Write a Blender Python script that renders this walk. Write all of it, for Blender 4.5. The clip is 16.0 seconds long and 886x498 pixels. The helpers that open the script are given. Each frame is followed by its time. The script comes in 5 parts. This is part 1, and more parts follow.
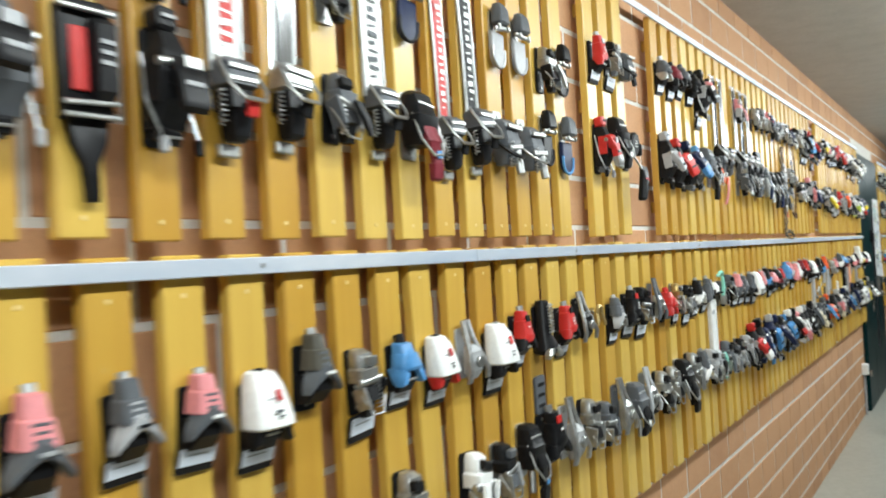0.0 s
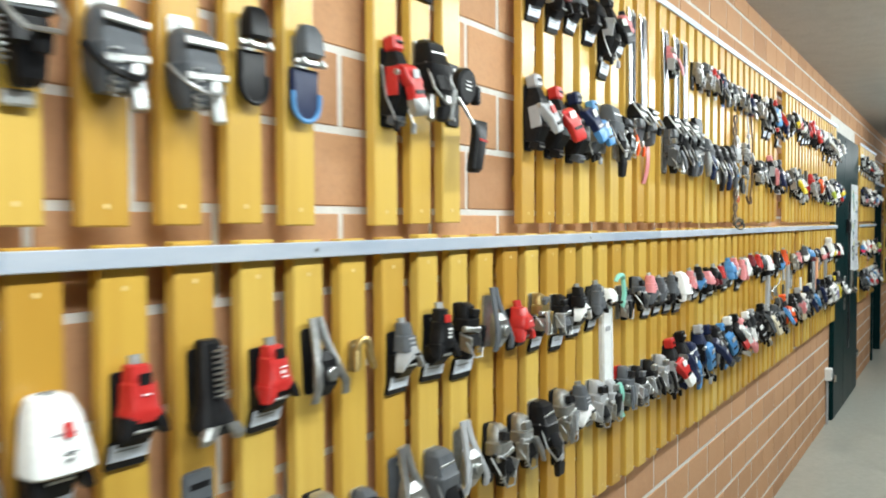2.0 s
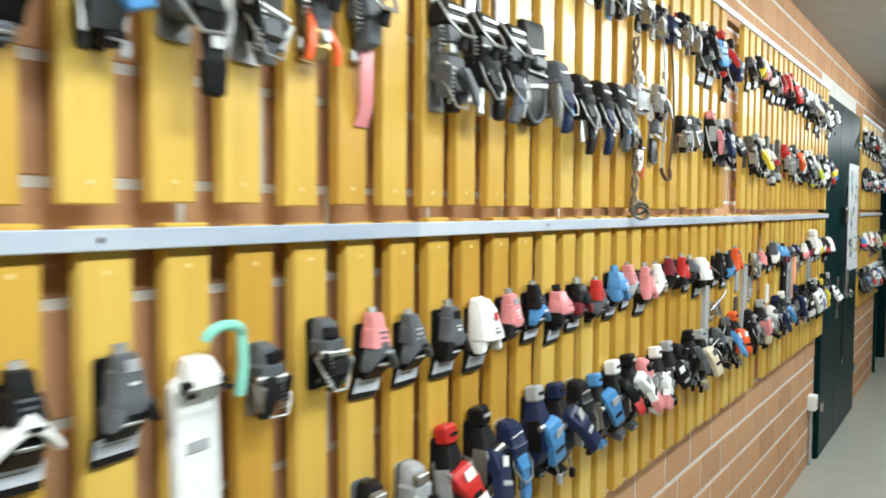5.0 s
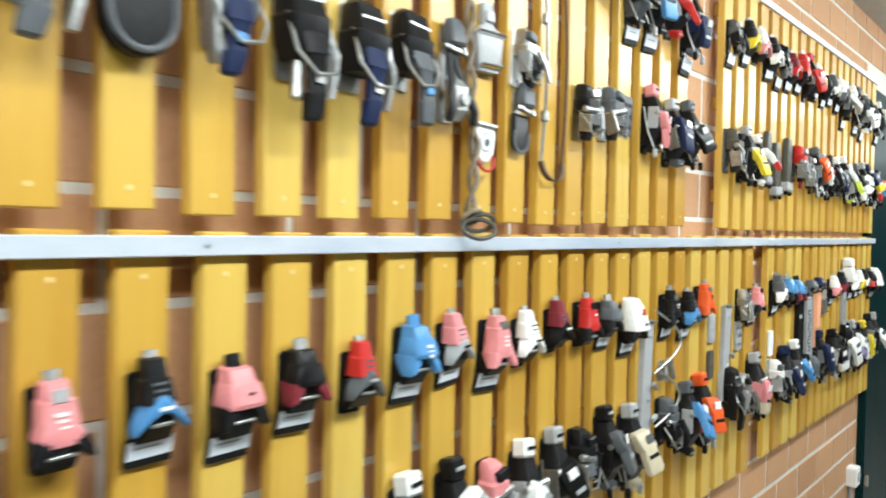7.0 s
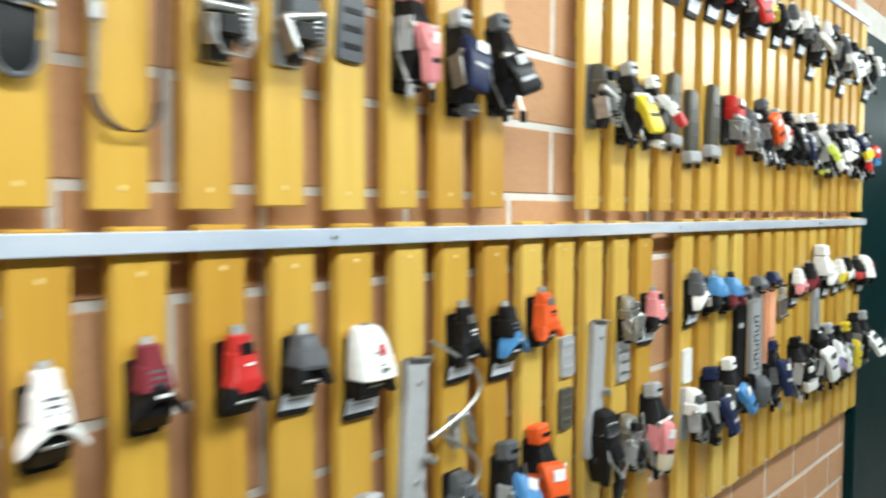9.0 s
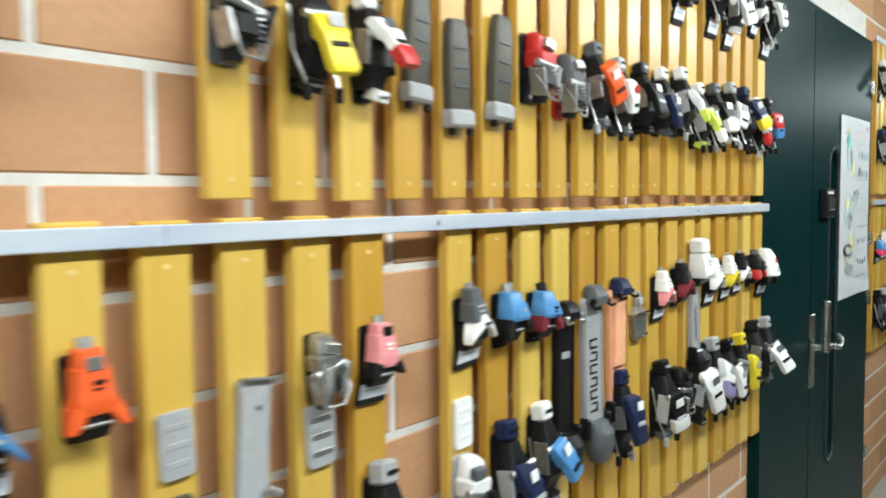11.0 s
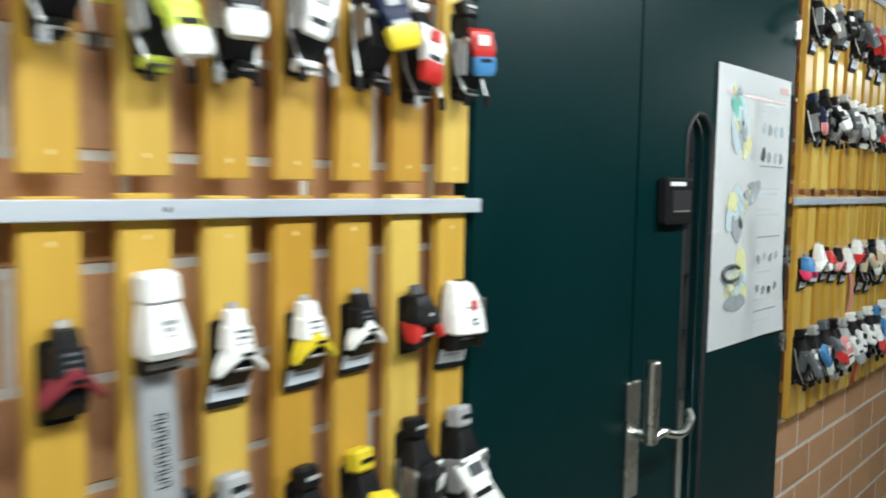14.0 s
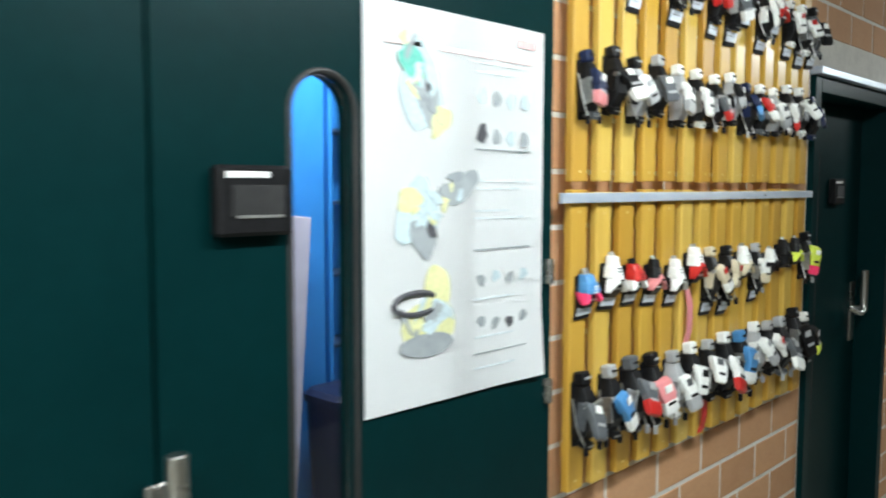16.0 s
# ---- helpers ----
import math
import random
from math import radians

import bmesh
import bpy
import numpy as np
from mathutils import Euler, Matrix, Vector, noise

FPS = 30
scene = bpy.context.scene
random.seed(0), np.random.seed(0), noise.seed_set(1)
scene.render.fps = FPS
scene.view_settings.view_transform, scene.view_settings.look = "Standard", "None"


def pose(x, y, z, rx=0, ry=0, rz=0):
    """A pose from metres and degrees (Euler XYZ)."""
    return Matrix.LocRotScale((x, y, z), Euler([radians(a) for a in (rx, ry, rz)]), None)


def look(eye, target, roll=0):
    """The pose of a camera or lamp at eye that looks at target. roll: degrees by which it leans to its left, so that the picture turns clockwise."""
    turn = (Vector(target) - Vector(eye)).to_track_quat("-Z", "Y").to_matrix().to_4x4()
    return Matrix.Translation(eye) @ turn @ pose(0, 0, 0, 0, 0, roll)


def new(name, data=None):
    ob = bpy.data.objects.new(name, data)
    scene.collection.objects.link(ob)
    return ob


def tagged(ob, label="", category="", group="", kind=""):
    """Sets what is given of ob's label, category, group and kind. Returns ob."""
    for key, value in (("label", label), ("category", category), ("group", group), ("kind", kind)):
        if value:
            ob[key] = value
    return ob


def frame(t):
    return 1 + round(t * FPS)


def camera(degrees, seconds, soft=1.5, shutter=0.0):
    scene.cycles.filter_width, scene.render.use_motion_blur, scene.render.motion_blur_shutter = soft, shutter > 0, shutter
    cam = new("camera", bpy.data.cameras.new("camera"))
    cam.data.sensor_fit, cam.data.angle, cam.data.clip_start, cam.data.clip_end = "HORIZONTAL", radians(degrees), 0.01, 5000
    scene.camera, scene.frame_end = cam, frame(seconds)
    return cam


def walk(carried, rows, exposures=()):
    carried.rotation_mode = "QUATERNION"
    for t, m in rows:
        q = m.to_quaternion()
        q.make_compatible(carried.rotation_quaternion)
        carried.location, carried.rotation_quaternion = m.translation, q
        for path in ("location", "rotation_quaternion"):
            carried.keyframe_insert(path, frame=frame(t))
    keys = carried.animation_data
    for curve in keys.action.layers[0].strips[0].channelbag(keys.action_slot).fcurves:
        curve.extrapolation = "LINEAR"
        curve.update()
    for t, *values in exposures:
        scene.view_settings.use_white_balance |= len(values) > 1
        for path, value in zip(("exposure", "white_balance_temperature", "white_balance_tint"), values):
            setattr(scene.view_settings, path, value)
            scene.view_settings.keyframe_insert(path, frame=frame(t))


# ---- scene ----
cam = camera(56.9, 16.0, soft=1.85, shutter=0.75)
PATH = [
    (0, (-0.48, -0.901, 1.45), (1.189, 0.201, 1.483), -3.3),
    (0.5, (-0.21, -0.907, 1.473), (1.407, 0.27, 1.48), -1.7),
    (1, (0.001, -0.934, 1.488), (1.579, 0.293, 1.455), -1.3),
    (1.5, (0.238, -0.905, 1.489), (1.896, 0.213, 1.44), 2.0),
    (2, (0.466, -0.882, 1.499), (2.149, 0.198, 1.437), -0.3),
    (2.5, (0.72, -0.895, 1.49), (2.343, 0.273, 1.452), -0.1),
    (3, (0.924, -0.913, 1.513), (2.53, 0.276, 1.419), 0.9),
    (3.5, (1.155, -0.856, 1.532), (2.811, 0.26, 1.409), 3.4),
    (3.7, (1.255, -0.856, 1.553), (2.927, 0.232, 1.404), 3.8),
    (5.8, (2.365, -0.824, 1.469), (4.005, 0.317, 1.388), -1.7),
    (6, (2.467, -0.840, 1.473), (4.086, 0.330, 1.375), -1.1),
    (6.5, (2.710, -0.879, 1.504), (4.281, 0.357, 1.423), 0.6),
    (7, (2.948, -0.863, 1.486), (4.515, 0.379, 1.435), 1.0),
    (7.5, (3.143, -0.936, 1.498), (4.715, 0.299, 1.436), 1.1),
    (8, (3.407, -0.932, 1.499), (4.907, 0.388, 1.411), 1.5),
    (8.5, (3.615, -0.879, 1.483), (5.084, 0.476, 1.396), 0.9),
    (9, (3.857, -0.875, 1.498), (5.370, 0.430, 1.402), 0.3),
    (9.5, (4.042, -0.847, 1.512), (5.618, 0.383, 1.441), -0.7),
    (9.7, (4.113, -0.843, 1.530), (5.712, 0.354, 1.435), 0.3),
    (11.8, (5.066, -0.901, 1.484), (6.574, 0.405, 1.337), -0.7),
    (12, (5.174, -0.921, 1.49), (6.652, 0.418, 1.335), 0.1),
    (12.5, (5.407, -0.895, 1.489), (6.848, 0.481, 1.311), 0.4),
    (13, (5.663, -0.879, 1.509), (7.193, 0.395, 1.32), 1.9),
    (13.5, (5.94, -0.877, 1.484), (7.485, 0.385, 1.339), 0.9),
    (14, (6.209, -0.944, 1.497), (7.69, 0.39, 1.337), 1.0),
    (14.5, (6.514, -0.94, 1.493), (8.048, 0.333, 1.327), 2.6),
    (15, (6.795, -0.987, 1.493), (8.362, 0.246, 1.33), -0.3),
    (15.5, (7.064, -1.141, 1.481), (8.497, 0.248, 1.352), 0.6),
    (16, (7.314, -1.149, 1.489), (8.75, 0.235, 1.334), 0.1),
]
walk(cam, [(t, look(eye, target, roll)) for t, eye, target, roll in PATH], exposures=((0.0, -0.22), (1.5, -0.12), (3.0, -0.08), (8.0, 0.06), (9.5, -0.1), (12.0, -0.13), (13.5, -0.15), (15.0, -0.08), (15.5, 0.25), (16.0, 0.32)))

# ---- light ----
world = bpy.data.worlds.new("world")
scene.world = world
world.use_nodes = True
world.node_tree.nodes["Background"].inputs[0].default_value = (0.75, 0.85, 1.0, 1)
world.node_tree.nodes["Background"].inputs[1].default_value = 0.02

FLOOR_Z, CEIL_Z = -0.02, 2.53
ROOM_Y = -2.9
LIGHT_Y = -1.2
# The lamp at 13.0 is added, unseen, to light the far door and panel.
LIGHT_XS = [-2.4 + 1.6 * k for k in range(8)] + [13.0]
LAMP_WATTS = 26.0
LAMP_TILT = 29
LAMP_COLOR = (0.91, 1.0, 1.01)


# ---- materials ----
def mat_base(name, rough=0.5, metal=0.0, coat=0.0, spec=0.5):
    m = bpy.data.materials.new(name)
    m.use_nodes = True
    nt = m.node_tree
    b = nt.nodes["Principled BSDF"]
    b.inputs["Roughness"].default_value = rough
    b.inputs["Metallic"].default_value = metal
    b.inputs["Coat Weight"].default_value = coat
    b.inputs["Specular IOR Level"].default_value = spec
    return m, nt, b


def node(nt, kind, **values):
    n = nt.nodes.new(kind)
    for k, v in values.items():
        n.inputs[k].default_value = v
    return n


def mixed(nt, fac, a, b, mode="MIX"):
    n = nt.nodes.new("ShaderNodeMix")
    n.data_type = "RGBA"
    n.blend_type = mode
    for sock, v in ((n.inputs[0], fac), (n.inputs[6], a), (n.inputs[7], b)):
        if isinstance(v, bpy.types.NodeSocket):
            nt.links.new(v, sock)
        else:
            sock.default_value = v if not isinstance(v, tuple) else (*v, 1)
    return n.outputs[2]


def ramp(nt, fac, stops):
    n = nt.nodes.new("ShaderNodeValToRGB")
    while len(n.color_ramp.elements) < len(stops):
        n.color_ramp.elements.new(0.5)
    for e, (p, c) in zip(n.color_ramp.elements, stops):
        e.position, e.color = p, (*c, 1) if len(c) == 3 else c
    nt.links.new(fac, n.inputs[0])
    return n.outputs[0]


def noise_of(nt, scale, stretch=(1, 1, 1), detail=4.0, rough=0.6, generated=False):
    tc = nt.nodes.new("ShaderNodeTexCoord")
    mp = nt.nodes.new("ShaderNodeMapping")
    mp.inputs["Scale"].default_value = stretch
    nt.links.new(tc.outputs["Object"], mp.inputs[0])
    info = nt.nodes.new("ShaderNodeObjectInfo")
    sh = nt.nodes.new("ShaderNodeVectorMath")
    sh.operation = "SCALE"
    sh.inputs[0].default_value = (37.0, 19.0, 53.0)
    nt.links.new(info.outputs["Random"], sh.inputs["Scale"])
    ad = nt.nodes.new("ShaderNodeVectorMath")
    nt.links.new(mp.outputs[0], ad.inputs[0])
    nt.links.new(sh.outputs[0], ad.inputs[1])
    n = node(nt, "ShaderNodeTexNoise", Scale=scale, Detail=detail, Roughness=rough)
    nt.links.new(ad.outputs[0], n.inputs["Vector"])
    return n.outputs[0], info.outputs["Random"]


def bump(nt, b, height, strength, distance):
    n = node(nt, "ShaderNodeBump", Strength=strength, Distance=distance)
    nt.links.new(height, n.inputs["Height"])
    nt.links.new(n.outputs[0], b.inputs["Normal"])


def rough_from(nt, b, fac, lo, hi):
    n = node(nt, "ShaderNodeMapRange")
    n.inputs[3].default_value, n.inputs[4].default_value = lo, hi
    nt.links.new(fac, n.inputs[0])
    nt.links.new(n.outputs[0], b.inputs["Roughness"])


def wood_material(name, dark, mid, light):
    m, nt, b = mat_base(name, 0.4, 0, 0.35)
    b.inputs["Coat Roughness"].default_value = 0.24
    grain, rnd = noise_of(nt, 26, (1.0, 1.0, 0.045), 6, 0.62)
    wide, _ = noise_of(nt, 3.0, (1.0, 1.0, 0.25), 3)
    amber = tuple(0.5 * a + 0.5 * c for a, c in zip(mid, dark))
    tone = ramp(nt, rnd, ((0.0, amber), (0.25, mid), (0.55, light), (0.8, mid), (1.0, amber)))
    col = mixed(nt, ramp(nt, grain, ((0.32, (0.30,) * 3), (0.60, (0.0,) * 3))), tone, dark)
    col = mixed(nt, ramp(nt, wide, ((0.42, (0.0,) * 3), (0.75, (0.30,) * 3))), col, light)
    nt.links.new(col, b.inputs["Base Color"])
    rough_from(nt, b, wide, 0.34, 0.52)
    bump(nt, b, grain, 0.12, 0.002)
    return m


def brick_material(name, loose=False):
    m, nt, b = mat_base(name, 0.85)
    fine, rnd = noise_of(nt, 95, (1, 1, 1), 5, 0.7)
    blot, _ = noise_of(nt, 11, (1, 1, 1.6), 4)
    if loose:
        g = nt.nodes.new("ShaderNodeNewGeometry")
        rnd = g.outputs["Random Per Island"]
    tone = ramp(nt, rnd, ((0.0, (0.49, 0.26, 0.128)), (0.35, (0.55, 0.295, 0.146)), (0.7, (0.52, 0.285, 0.146)), (1.0, (0.44, 0.225, 0.11))))
    col = mixed(nt, ramp(nt, blot, ((0.4, (0.0,) * 3), (0.8, (0.35,) * 3))), tone, (0.58, 0.355, 0.20))
    col = mixed(nt, ramp(nt, fine, ((0.3, (0.3,) * 3), (0.55, (0.0,) * 3))), col, (0.32, 0.165, 0.095))
    nt.links.new(col, b.inputs["Base Color"])
    bump(nt, b, fine, 0.35, 0.002)
    return m


def speckled(name, a, c, scale, rough, metal=0.0, coat=0.0, strength=0.08, spread=0.12, stretch=(1, 1, 1), spec=0.5):
    m, nt, b = mat_base(name, rough, metal, coat, spec)
    n, _ = noise_of(nt, scale, stretch, 5)
    n2, _ = noise_of(nt, scale * 0.12, stretch, 3)
    col = mixed(nt, ramp(nt, n, ((0.35, (0.0,) * 3), (0.7, (1.0,) * 3))), a, c)
    col = mixed(nt, ramp(nt, n2, ((0.3, (0.25,) * 3), (0.6, (0.0,) * 3))), col, tuple(0.6 * v for v in a))
    nt.links.new(col, b.inputs["Base Color"])
    rough_from(nt, b, n2, max(0.03, rough - spread), min(1, rough + spread))
    bump(nt, b, n, strength, 0.001)
    return m


M_SLAT = wood_material("varnished_wood", (0.40, 0.175, 0.016), (0.615, 0.364, 0.05), (0.71, 0.49, 0.105))
M_BRICK = brick_material("brick")
M_BRICKS = brick_material("brick_joined", True)
M_MORTAR = speckled("mortar", (0.64, 0.62, 0.57), (0.74, 0.72, 0.67), 160, 0.9, strength=0.4)
M_ZINC = speckled("galvanised_steel", (0.56, 0.66, 0.80), (0.84, 0.89, 0.96), 9, 0.38, 0.4, stretch=(0.2, 1, 1))
M_STEEL = speckled("brushed_steel", (0.60, 0.60, 0.58), (0.72, 0.72, 0.70), 60, 0.28, 1.0)
M_GREEN = speckled("dark_green_paint", (0.0006, 0.0172, 0.0186), (0.0009, 0.0200, 0.0215), 30, 0.38, strength=0.03, spread=0.05, spec=0.10)
M_RUBBERSEAL = speckled("black_seal", (0.012, 0.012, 0.013), (0.02, 0.02, 0.02), 40, 0.6)
M_CEIL = speckled("ceiling_plaster", (0.46, 0.455, 0.425), (0.52, 0.51, 0.48), 60, 0.9, strength=0.2)
M_FLOOR = speckled("floor_linoleum", (0.34, 0.34, 0.29), (0.40, 0.40, 0.35), 30, 0.35, strength=0.05)
# Dark tone chosen for unseen corridor walls, so that less light bounces back.
M_WALL = speckled("low_bounce_plaster", (0.09, 0.075, 0.06), (0.12, 0.10, 0.08), 40, 0.85, strength=0.2)
M_PAPER = speckled("poster_paper", (0.92, 0.94, 0.95), (0.94, 0.95, 0.96), 8, 0.45, strength=0.02)
M_INK = speckled("grey_ink", (0.28, 0.31, 0.33), (0.36, 0.39, 0.41), 30, 0.6)
M_BLUE = speckled("blue_lacquer", (0.025, 0.23, 0.66), (0.035, 0.26, 0.72), 20, 0.4)

m_glow, nt_, b_ = mat_base("lamp_diffuser", 0.6)
b_.inputs["Base Color"].default_value = (0.9, 0.9, 0.88, 1)
b_.inputs["Emission Color"].default_value = (*LAMP_COLOR, 1)
b_.inputs["Emission Strength"].default_value = 6.0

m_glass, nt_, b_ = mat_base("clear_glass", 0.02)
b_.inputs["Transmission Weight"].default_value = 1.0
b_.inputs["IOR"].default_value = 1.45

TONES = {
    "w": (0.84, 0.85, 0.83), "r": (0.52, 0.022, 0.018), "p": (0.72, 0.26, 0.27), "b": (0.07, 0.25, 0.52), "k": (0.007, 0.007, 0.008),
    "g": (0.10, 0.108, 0.118), "n": (0.012, 0.02, 0.06), "y": (0.75, 0.58, 0.03), "o": (0.80, 0.11, 0.02), "t": (0.25, 0.62, 0.50),
    "e": (0.60, 0.53, 0.38), "m": (0.19, 0.025, 0.035), "u": (0.66, 0.78, 0.10), "l": (0.38, 0.39, 0.40), "a": (0.85, 0.42, 0.24),
    "h": (0.90, 0.05, 0.16), "i": (0.085, 0.08, 0.065), "c": (0.28, 0.24, 0.42),
}
WORDS = {
    "w": "white", "r": "red", "p": "faded pink", "b": "blue", "k": "black", "g": "dark grey", "n": "navy", "y": "yellow", "o": "orange-red",
    "t": "mint green", "e": "cream", "m": "maroon", "u": "neon yellow", "l": "light grey", "a": "salmon orange", "h": "neon pink",
    "i": "olive grey", "c": "violet grey", "s": "bare metal", "z": "brassy metal",
}
PLASTIC = {k: speckled("plastic_" + WORDS[k].replace(" ", "_"), v, tuple(min(1, 1.12 * x + 0.006) for x in v), 70, 0.40, strength=0.06, spec=0.2 if max(v) < 0.2 else 0.45) for k, v in TONES.items()}
PLASTIC["s"] = speckled("worn_aluminium", (0.40, 0.41, 0.40), (0.58, 0.59, 0.58), 90, 0.40, 0.9)
PLASTIC["z"] = speckled("worn_brass", (0.50, 0.36, 0.14), (0.62, 0.47, 0.22), 90, 0.36, 0.85)
M_TAG = speckled("label_card", (0.72, 0.78, 0.87), (0.80, 0.85, 0.92), 60, 0.5)


# ---- mesh helpers ----
def finish(bm, name, material, sharp=35):
    bmesh.ops.recalc_face_normals(bm, faces=bm.faces[:])
    lim = radians(sharp)
    for e in bm.edges:
        if len(e.link_faces) == 2 and e.calc_face_angle(0) > lim:
            e.smooth = False
    for f in bm.faces:
        f.smooth = True
    me = bpy.data.meshes.new(name)
    bm.to_mesh(me)
    bm.free()
    for m in material if isinstance(material, (list, tuple)) else (material,):
        me.materials.append(m)
    return me


def part(name, bm, material, parent, label=""):
    ob = new(name, finish(bm, name, material))
    ob.parent = parent
    if label:
        tagged(ob, label)
    return ob


def thing(name, place, label, category, group="", kind=""):
    ob = new(name)
    ob.empty_display_size = 0.05
    ob.matrix_basis = place
    return tagged(ob, label, category, group, kind)


def setting(name, bm, material, label, category):
    return tagged(new(name, finish(bm, name, material)), label, category, kind="structure")


def box(bm, c, s, bev=0.0, m=None, seg=1):
    """A box with middle c and size s, edges cut by bev, turned by m about its middle."""
    vs = bmesh.ops.create_cube(bm, size=1)["verts"]
    bmesh.ops.scale(bm, vec=s, verts=vs)
    if bev:
        es = list({e for v in vs for e in v.link_edges})
        r = bmesh.ops.bevel(bm, geom=es, offset=bev, segments=seg, affect="EDGES", profile=0.5)
        vs = list({v for f in r["faces"] for v in f.verts} | {v for v in vs if v.is_valid})
    if m is not None:
        bmesh.ops.transform(bm, matrix=m, verts=vs)
    bmesh.ops.translate(bm, vec=c, verts=vs)
    return bm


def span(bm, lo, hi, bev=0.0):
    c = [(a + b) / 2 for a, b in zip(lo, hi)]
    return box(bm, c, [b - a for a, b in zip(lo, hi)], bev)


def rings(bm, loops, closed_ends=True):
    rows = [[bm.verts.new(p) for p in loop] for loop in loops]
    n = len(rows[0])
    for a, b in zip(rows, rows[1:]):
        for i in range(n):
            bm.faces.new((a[i], a[(i + 1) % n], b[(i + 1) % n], b[i]))
    if closed_ends:
        bm.faces.new(rows[0][::-1])
        bm.faces.new(rows[-1])
    return bm


def loft(bm, secs, n=14, power=3.2):
    """Rounded cross-sections (x, out, z, half width, half depth) joined from one to the next. out is away from the wall."""
    loops = []
    for x, o, z, rx, ro in secs:
        loop = []
        for i in range(n):
            a = 2 * math.pi * (i + 0.5) / n
            ca, sa = math.cos(a), math.sin(a)
            loop.append((x + rx * math.copysign(abs(ca) ** (2 / power), ca), -(o + ro * math.copysign(abs(sa) ** (2 / power), sa)), z))
        loops.append(loop)
    return rings(bm, loops)


def tube(bm, pts, r, n=6):
    pts = [Vector(p) for p in pts]
    loops, side = [], None
    for i, p in enumerate(pts):
        d = (pts[min(i + 1, len(pts) - 1)] - pts[max(i - 1, 0)]).normalized()
        if side is None:
            side = d.orthogonal().normalized()
        side = (side - d * side.dot(d)).normalized()
        up = d.cross(side)
        loops.append([p + r * (math.cos(2 * math.pi * k / n) * side + math.sin(2 * math.pi * k / n) * up) for k in range(n)])
    return rings(bm, loops)


def disc(bm, c, axis, r, h, n=16, bev=0.0):
    a = Vector(axis).normalized()
    c = Vector(c)
    if bev:
        s = a.orthogonal().normalized()
        u = a.cross(s)
        loops = []
        for d, rr in ((-h / 2, r - bev), (-h / 2 + bev, r), (h / 2 - bev, r), (h / 2, r - bev)):
            loops.append([c + a * d + rr * (math.cos(2 * math.pi * k / n) * s + math.sin(2 * math.pi * k / n) * u) for k in range(n)])
        return rings(bm, loops)
    return tube(bm, (c - a * h / 2, c + a * h / 2), r, n)


def sweep_strip(bm, pts, width, thick):
    """A band that follows points (x, out, z), its width along x."""
    loops = []
    for i, (x, o, z) in enumerate(pts):
        x0, o0, z0 = pts[max(i - 1, 0)]
        x1, o1, z1 = pts[min(i + 1, len(pts) - 1)]
        d = Vector((o1 - o0, z1 - z0)).normalized()
        nx = Vector((-d.y, d.x)) * thick / 2
        h = width / 2
        loops.append([(x - h, -(o + nx.x), z + nx.y), (x + h, -(o + nx.x), z + nx.y), (x + h, -(o - nx.x), z - nx.y), (x - h, -(o - nx.x), z - nx.y)])
    return rings(bm, loops)


def spring(bm, a, b, r, turns, wire):
    a, b = Vector(a), Vector(b)
    d = (b - a).normalized()
    s = d.orthogonal().normalized()
    u = d.cross(s)
    n = turns * 8
    tube(bm, [a + (b - a) * i / n + r * (math.cos(i * math.pi / 4) * s + math.sin(i * math.pi / 4) * u) for i in range(n + 1)], wire, 4)
    return bm


B = bmesh.new

# ---- shell of the corridor ----
X_WEST, X_EAST = -3.6, 16.0
DOOR1 = (7.285, 8.835)
DOOR2 = (10.47, 11.46)
DOOR1_TOP, DOOR2_TOP = 2.20, 1.90
DEEP = 0.24

bm = B()
span(bm, (X_WEST - 0.3, ROOM_Y - 0.3, FLOOR_Z - 0.12), (X_EAST + 0.3, 4.0, FLOOR_Z))
setting("floor", bm, M_FLOOR, "pale grey-green smooth corridor floor", "floor")
bm = B()
span(bm, (X_WEST - 0.3, ROOM_Y - 0.3, CEIL_Z), (X_EAST + 0.3, 4.0, CEIL_Z + 0.12))
setting("ceiling", bm, M_CEIL, "flat pale grey plaster corridor ceiling", "ceiling")
# Unseen walls close the corridor; their dark tone holds down the fill light.
bm = B()
span(bm, (X_WEST - 0.2, ROOM_Y - 0.2, FLOOR_Z), (X_EAST + 0.2, ROOM_Y, CEIL_Z))
setting("wall_south", bm, M_WALL, "unseen corridor wall kept dark to limit bounced light", "wall")
bm = B()
span(bm, (X_WEST - 0.2, ROOM_Y, FLOOR_Z), (X_WEST, DEEP, CEIL_Z))
setting("wall_west", bm, M_WALL, "unseen end wall kept dark to limit bounced light", "wall")
bm = B()
span(bm, (X_EAST, ROOM_Y, FLOOR_Z), (X_EAST + 0.2, DEEP, CEIL_Z))
setting("wall_east", bm, M_WALL, "unseen end wall kept dark to limit bounced light", "wall")

# brick wall: mortar body with openings, bricks proud of it
FACE = 0.0
BACK = 0.0025
bm = B()
for x0, x1, z0, z1 in (
    (X_WEST, DOOR1[0], FLOOR_Z, CEIL_Z), (DOOR1[0], DOOR1[1], DOOR1_TOP, CEIL_Z), (DOOR1[1], DOOR2[0], FLOOR_Z, CEIL_Z),
    (DOOR2[0], DOOR2[1], DOOR2_TOP + 0.03, CEIL_Z), (DOOR2[1], X_EAST, FLOOR_Z, CEIL_Z),
):
    span(bm, (x0, BACK, z0), (x1, DEEP, z1))
wall_north = setting("wall_north", bm, M_MORTAR, "corridor wall of reddish brown bricks with pale mortar joints", "wall")

